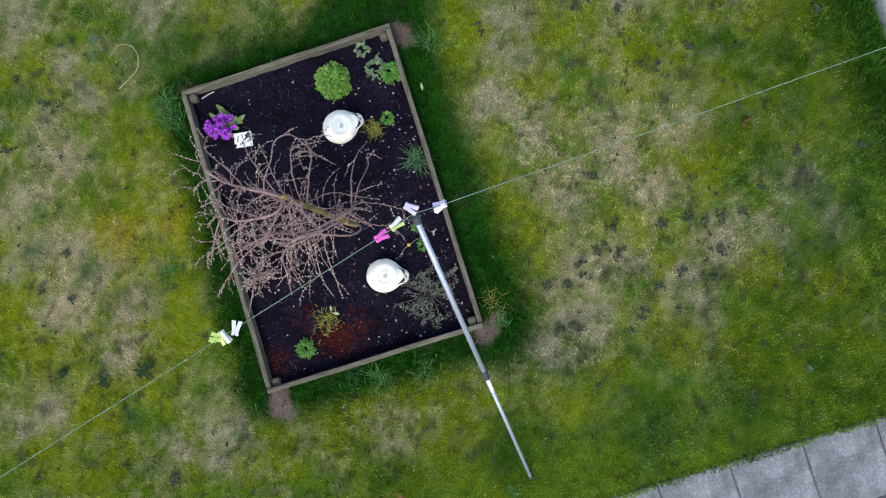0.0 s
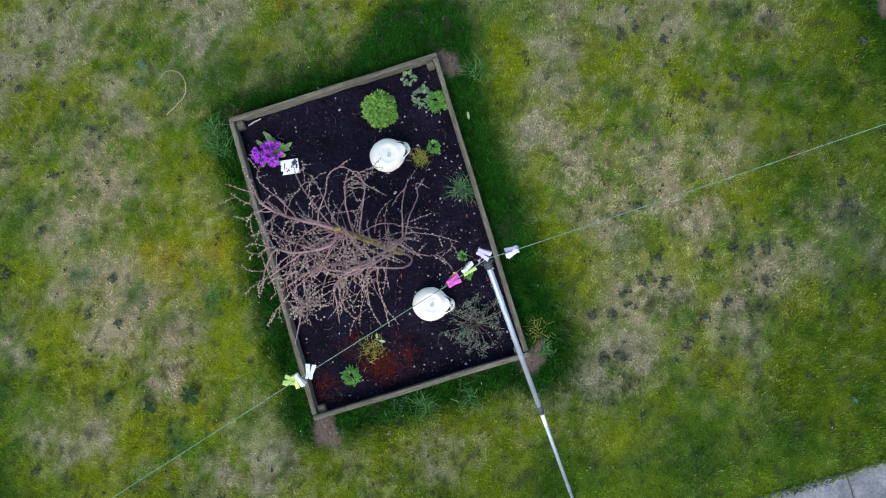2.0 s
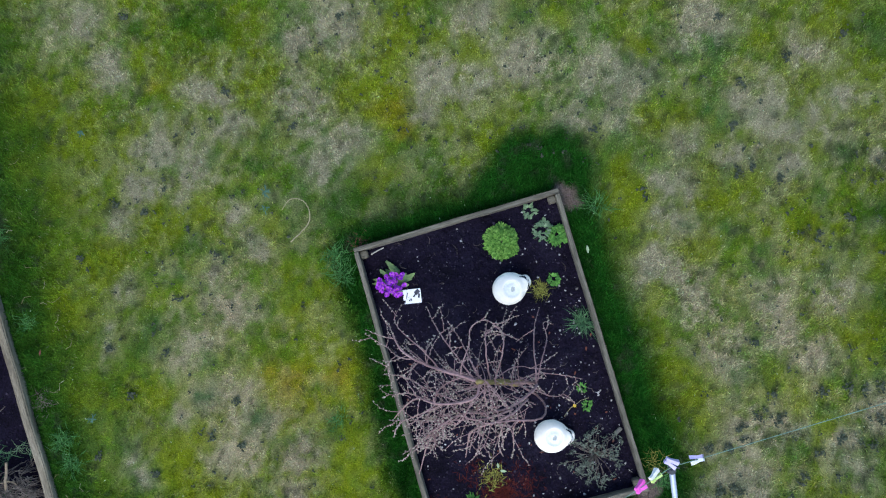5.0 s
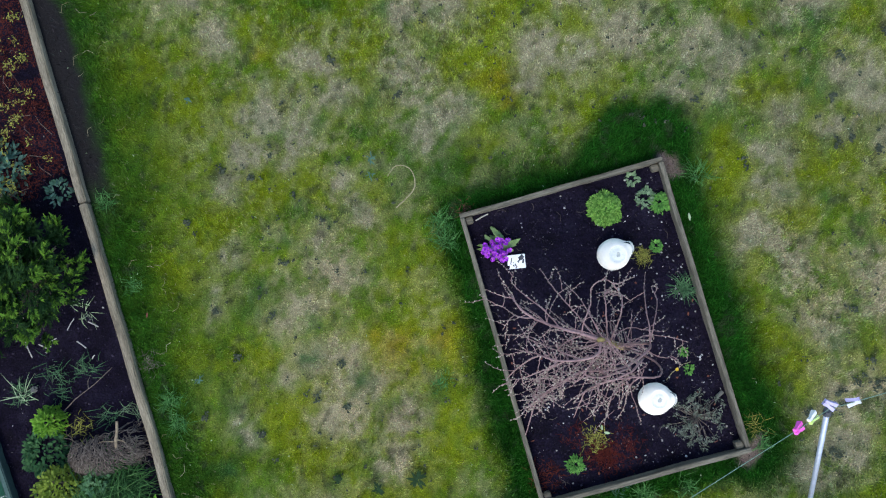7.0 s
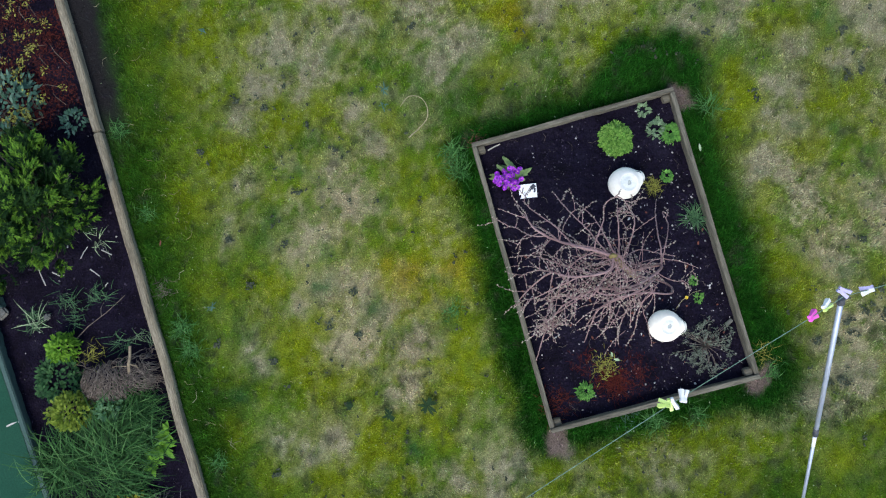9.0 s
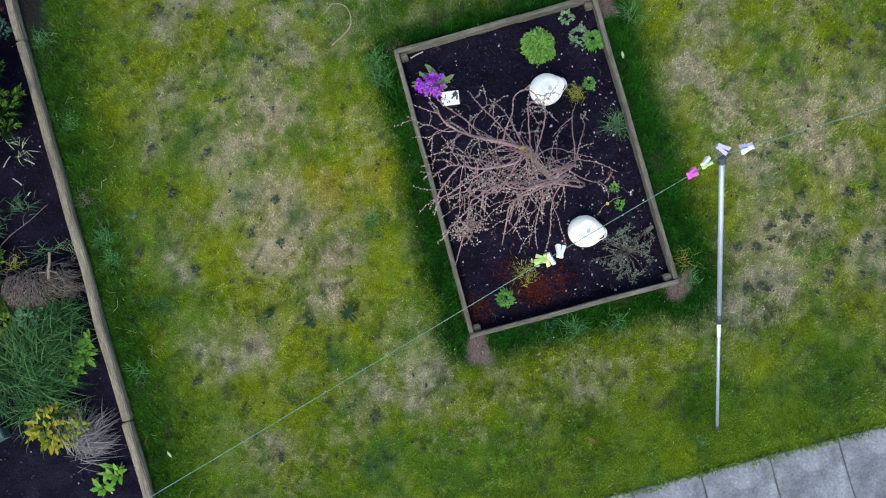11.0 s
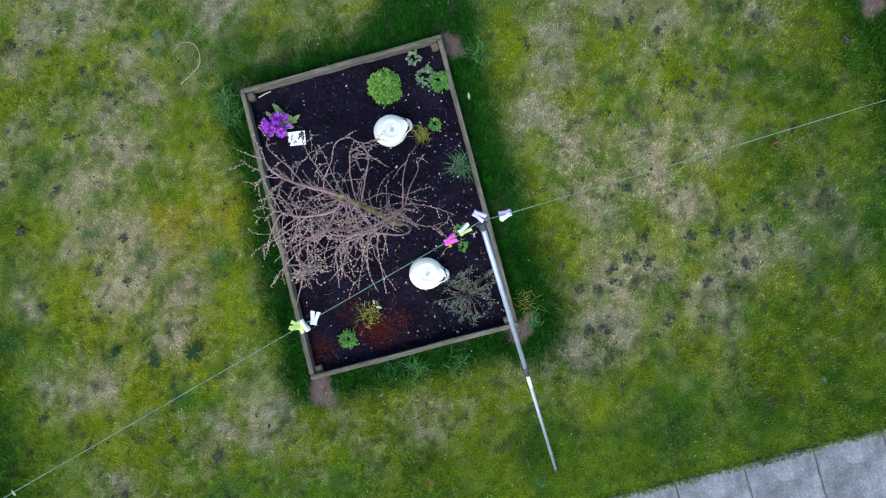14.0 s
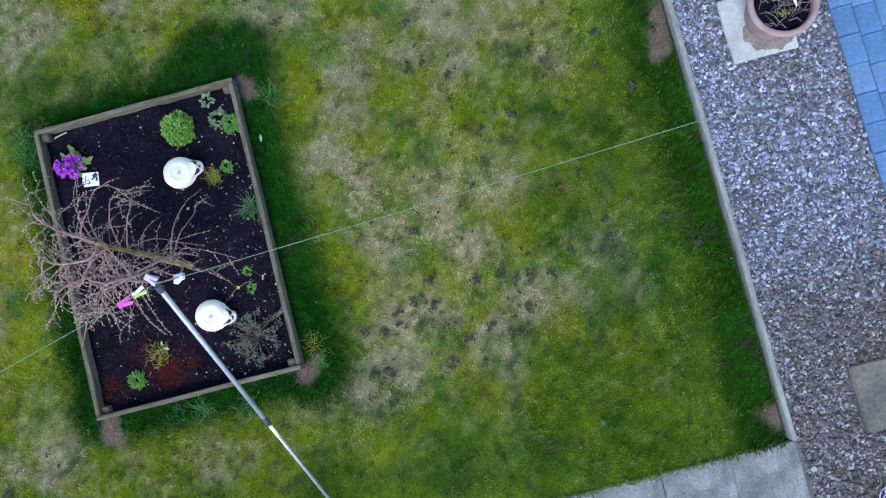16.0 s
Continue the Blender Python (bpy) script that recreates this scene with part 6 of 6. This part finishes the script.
for x, y, sx, sy in ((-4.02, 0.72, 0.09, 0.07), (-3.71, 0.62, 0.05, 0.04)):
    o = part("border_stone", None or box_bm(sx, sy, 0.035, 0.012, 0.02, 0, int(sx * 100)), SLATE)
    o.matrix_world = pose(x, y, Z0 - 0.01, 3, -4, 25)
    tagged(o, "rough grey stone half sunk in the border", "stone", "stones in the border")

# green board with a faded trim
lid = thing("green_storage_lid", -4.52, -0.07, 0.0, "flat dark green storage box lid on pale green battens", "storage box")
o = part("body", box_bm(1.04, 1.44, 0.2, 0.006), GREENRIM, lid)
o.matrix_basis = pose(0.0, 0, -0.19, 0, 0, 6)
o = part("top_panel", box_bm(1.0, 1.40, 0.012, 0.004, 0.003, 6, 77), GREENFELT, lid)
o.matrix_basis = pose(-0.012, 0, 0.012, 0, 0, 6)
o = part("corner_trim", box_bm(0.038, 1.45, 0.022, 0.006, 0.002, 6, 78), GREENRIM, lid, "faded grey-green edge trim")
o.matrix_basis = pose(0.0, 0, 0.012, 0, 0, 6) @ pose(0.508, 0, 0)
for bx, by, bl, rz in ((0.13, 0.82, 0.80, 8), (0.36, -0.79, 0.80, 14)):
    o = part("batten", box_bm(bl, 0.075, 0.16, 0.006, 0.003, 4, 79), GREENRIM, lid, "faded grey-green batten")
    o.matrix_basis = pose(bx, by, -0.13, 0, 0, rz)
tg = thing("dead_leaf", -4.105, 0.0, 0.020, "pale dead leaf fallen on the green lid", "leaf")
b = Builder()
b.add(*strips(np.array([[-0.06, -0.05, 0.0], [-0.04, -0.02, 0.002], [0.02, 0.0, 0.002]]), np.array([0.75, 0.15, -0.2]), np.array([0.1, 0.1, 0.05]), np.array([0.1, 0.1, 0.07]), np.array([0.012, 0.012, 0.01]), np.array([0.15, 0.15, 0.1]), 3, LEAF))
part("blades", b, L_BLEACH, tg)

# ---------------------------------------------------------------- weeds and litter on the lawn
for x, y, n, ln, mt, lb in ((0.87, 0.80, 56, 0.15, L_LAWNWEED, "lush green weed tuft beside the bed"), (0.75, -0.83, 50, 0.09, L_OLIVE, "yellowing weed tuft beside the bed"), (-0.80, 0.95, 110, 0.11, L_LAWNWEED, "bluish green weed tuft beside the bed"), (-0.78, 0.82, 90, 0.12, L_LAWNWEED, "bluish green weed tuft beside the bed"), (-2.82, 0.30, 110, 0.11, L_LAWNWEED, "bluish green weed tuft beside the edging"), (-2.80, 0.14, 90, 0.11, L_LAWNWEED, "lush green weed tuft beside the edging"), (-2.90, 0.58, 60, 0.07, DEADTWIG, "withered brown weed tuft beside the edging"), (-0.02, -1.06, 90, 0.12, L_LAWNWEED, "lush green weed tuft beside the bed"), (0.25, -1.08, 60, 0.1, L_LAWNWEED, "lush green weed tuft beside the bed"), (-0.18, -1.01, 26, 0.06, L_GLAUC, "small bluish weed beside the bed"), (0.78, -0.95, 60, 0.08, L_LAWNWEED, "green weed tuft at the corner of the bed"), (-0.62, 0.99, 40, 0.06, L_DRY, "withered rusty weed tuft beside the bed"), (-1.07, -0.06, 60, 0.06, L_LAWNWEED, "small round green weed in the lawn"), (0.55, -1.93, 40, 0.06, L_LAWNWEED, "small green weed in the lawn"), (-2.93, 1.70, 70, 0.1, L_LAWNWEED, "green weed tuft beside the edging"), (-2.88, 1.10, 60, 0.09, L_LAWNWEED, "green weed tuft beside the edging"), (-2.80, -0.6, 60, 0.09, L_LAWNWEED, "green weed tuft beside the edging")):
    rosette("weed_tuft", x, y, 0.0, n, (ln * 0.5, ln), (0.002, 0.0045), mt, lb, "weed", elev=(0.2, 1.2), profile=BLADE, spread=0.028)
for x, y, r in ((-1.38, -0.60, 0.064), (-1.64, -0.59, 0.044), (-1.87, -0.47, 0.026)):
    rosette("star_weed", x, y, 0.036, 13, (r * 0.8, r * 1.15), (0.014, 0.02), L_DARKWEED, "dark flat star-shaped weed in the lawn", "weed", elev=(0.0, 0.35), droop=(0.2, 0.6), profile=LEAF, spread=0.006, group="star weeds in the lawn")
for x, y, r in ((-1.13, 1.48, 0.045), (-1.16, 1.37, 0.035), (-2.60, 0.385, 0.05), (2.39, -1.73, 0.022), (-2.2, 2.2, 0.03)):
    rosette("blue_weed", x, y, 0.030, 9, (r * 0.5, r * 1.2), (0.006, 0.011), L_GLAUC, "small bluish star-shaped weed in the lawn", "weed", elev=(0.1, 0.6), droop=(0.2, 0.6), profile=LEAF, spread=0.006, group="bluish weeds in the lawn")
ring = thing("twig_ring", -0.95, 1.25, 0.022, "thin pale curved twig lying on the lawn", "twig")
b = Builder()
b.add(*tube(bend([(-0.10, 0.08, 0.016), (-0.03, 0.13, 0.018), (0.045, 0.10, 0.018), (0.068, 0.02, 0.018), (0.045, -0.05, 0.018), (-0.03, -0.10, 0.018), (-0.10, -0.135, 0.016)], 30, 0.0008) + TREE, 0.0022, 0.0044, 5))
part("twig", b, L_STRAW, ring)
curl = thing("curled_leaf", 2.515, -0.275, 0.02, "brown curled dead leaf lying on the lawn", "leaf")
b = Builder()
a = np.linspace(0.3, 4.4, 12)
b.add(*tube(np.stack([0.028 * np.cos(a), 0.02 * np.sin(a), 0.012 + 0.004 * np.sin(2 * a)], 1), 0.007, 0.004, 6))
part("leaf", b, L_DRY, curl)
for x, y, mt, ln, lb in ((0.735, 0.515, L_PALE, 0.05, "pale green fallen leaf beside the bed"), (-2.84, 0.86, L_DRY, 0.04, "small rusty leaf beside the edging"), (-2.72, -1.2, L_PALE, 0.05, "whitish crumpled leaf on the lawn"), (-0.09, -1.78, L_DRY, 0.05, "rusty withered leaf on the lawn")):
    rosette("fallen_leaf", x, y, 0.022, 1, (ln, ln * 1.2), (ln * 0.3, ln * 0.4), mt, lb, "leaf", elev=(0.0, 0.4), droop=(0.0, 0.6), profile=LEAF, spread=0.004, azr=(0.6, 2.2))
b = Builder()
n = 520
x, y = rng.uniform(LEFT - 0.1, RIGHT, n), rng.uniform(BOTTOM, 3.3, n)
keep = in_lawn(x, y) & (bed_distance(x, y) > 0.03)
x, y = x[keep], y[keep]
n = len(x)
b.add(*strips(np.stack([x, y, np.full(n, 0.016)], 1), rng.uniform(0, 6.3, n), rng.uniform(-0.1, 0.3, n), rng.uniform(0.006, 0.016, n), rng.uniform(0.002, 0.005, n), rng.uniform(0, 0.4, n), 3, LEAF))
tagged(part("lawn_litter", b, L_PALE), "tiny pale petals and leaf bits scattered on the lawn", "litter", kind="stuff")
b = Builder()
for k in range(34):
    x, y, a, ln = rng.uniform(-2.9, -2.65), rng.uniform(-1.5, 3.2), rng.uniform(0, 6.3), rng.uniform(0.03, 0.09)
    b.add(*tube([(x, y, 0.014), (x + math.cos(a) * ln / 2, y + math.sin(a) * ln / 2, 0.022), (x + math.cos(a + 0.5) * ln, y + math.sin(a + 0.5) * ln, 0.014)], 0.0014, 0.0009, 4))
tagged(part("dry_stalks", b, L_STRAW), "dry bent stalks along the timber edging", "twigs", kind="stuff")
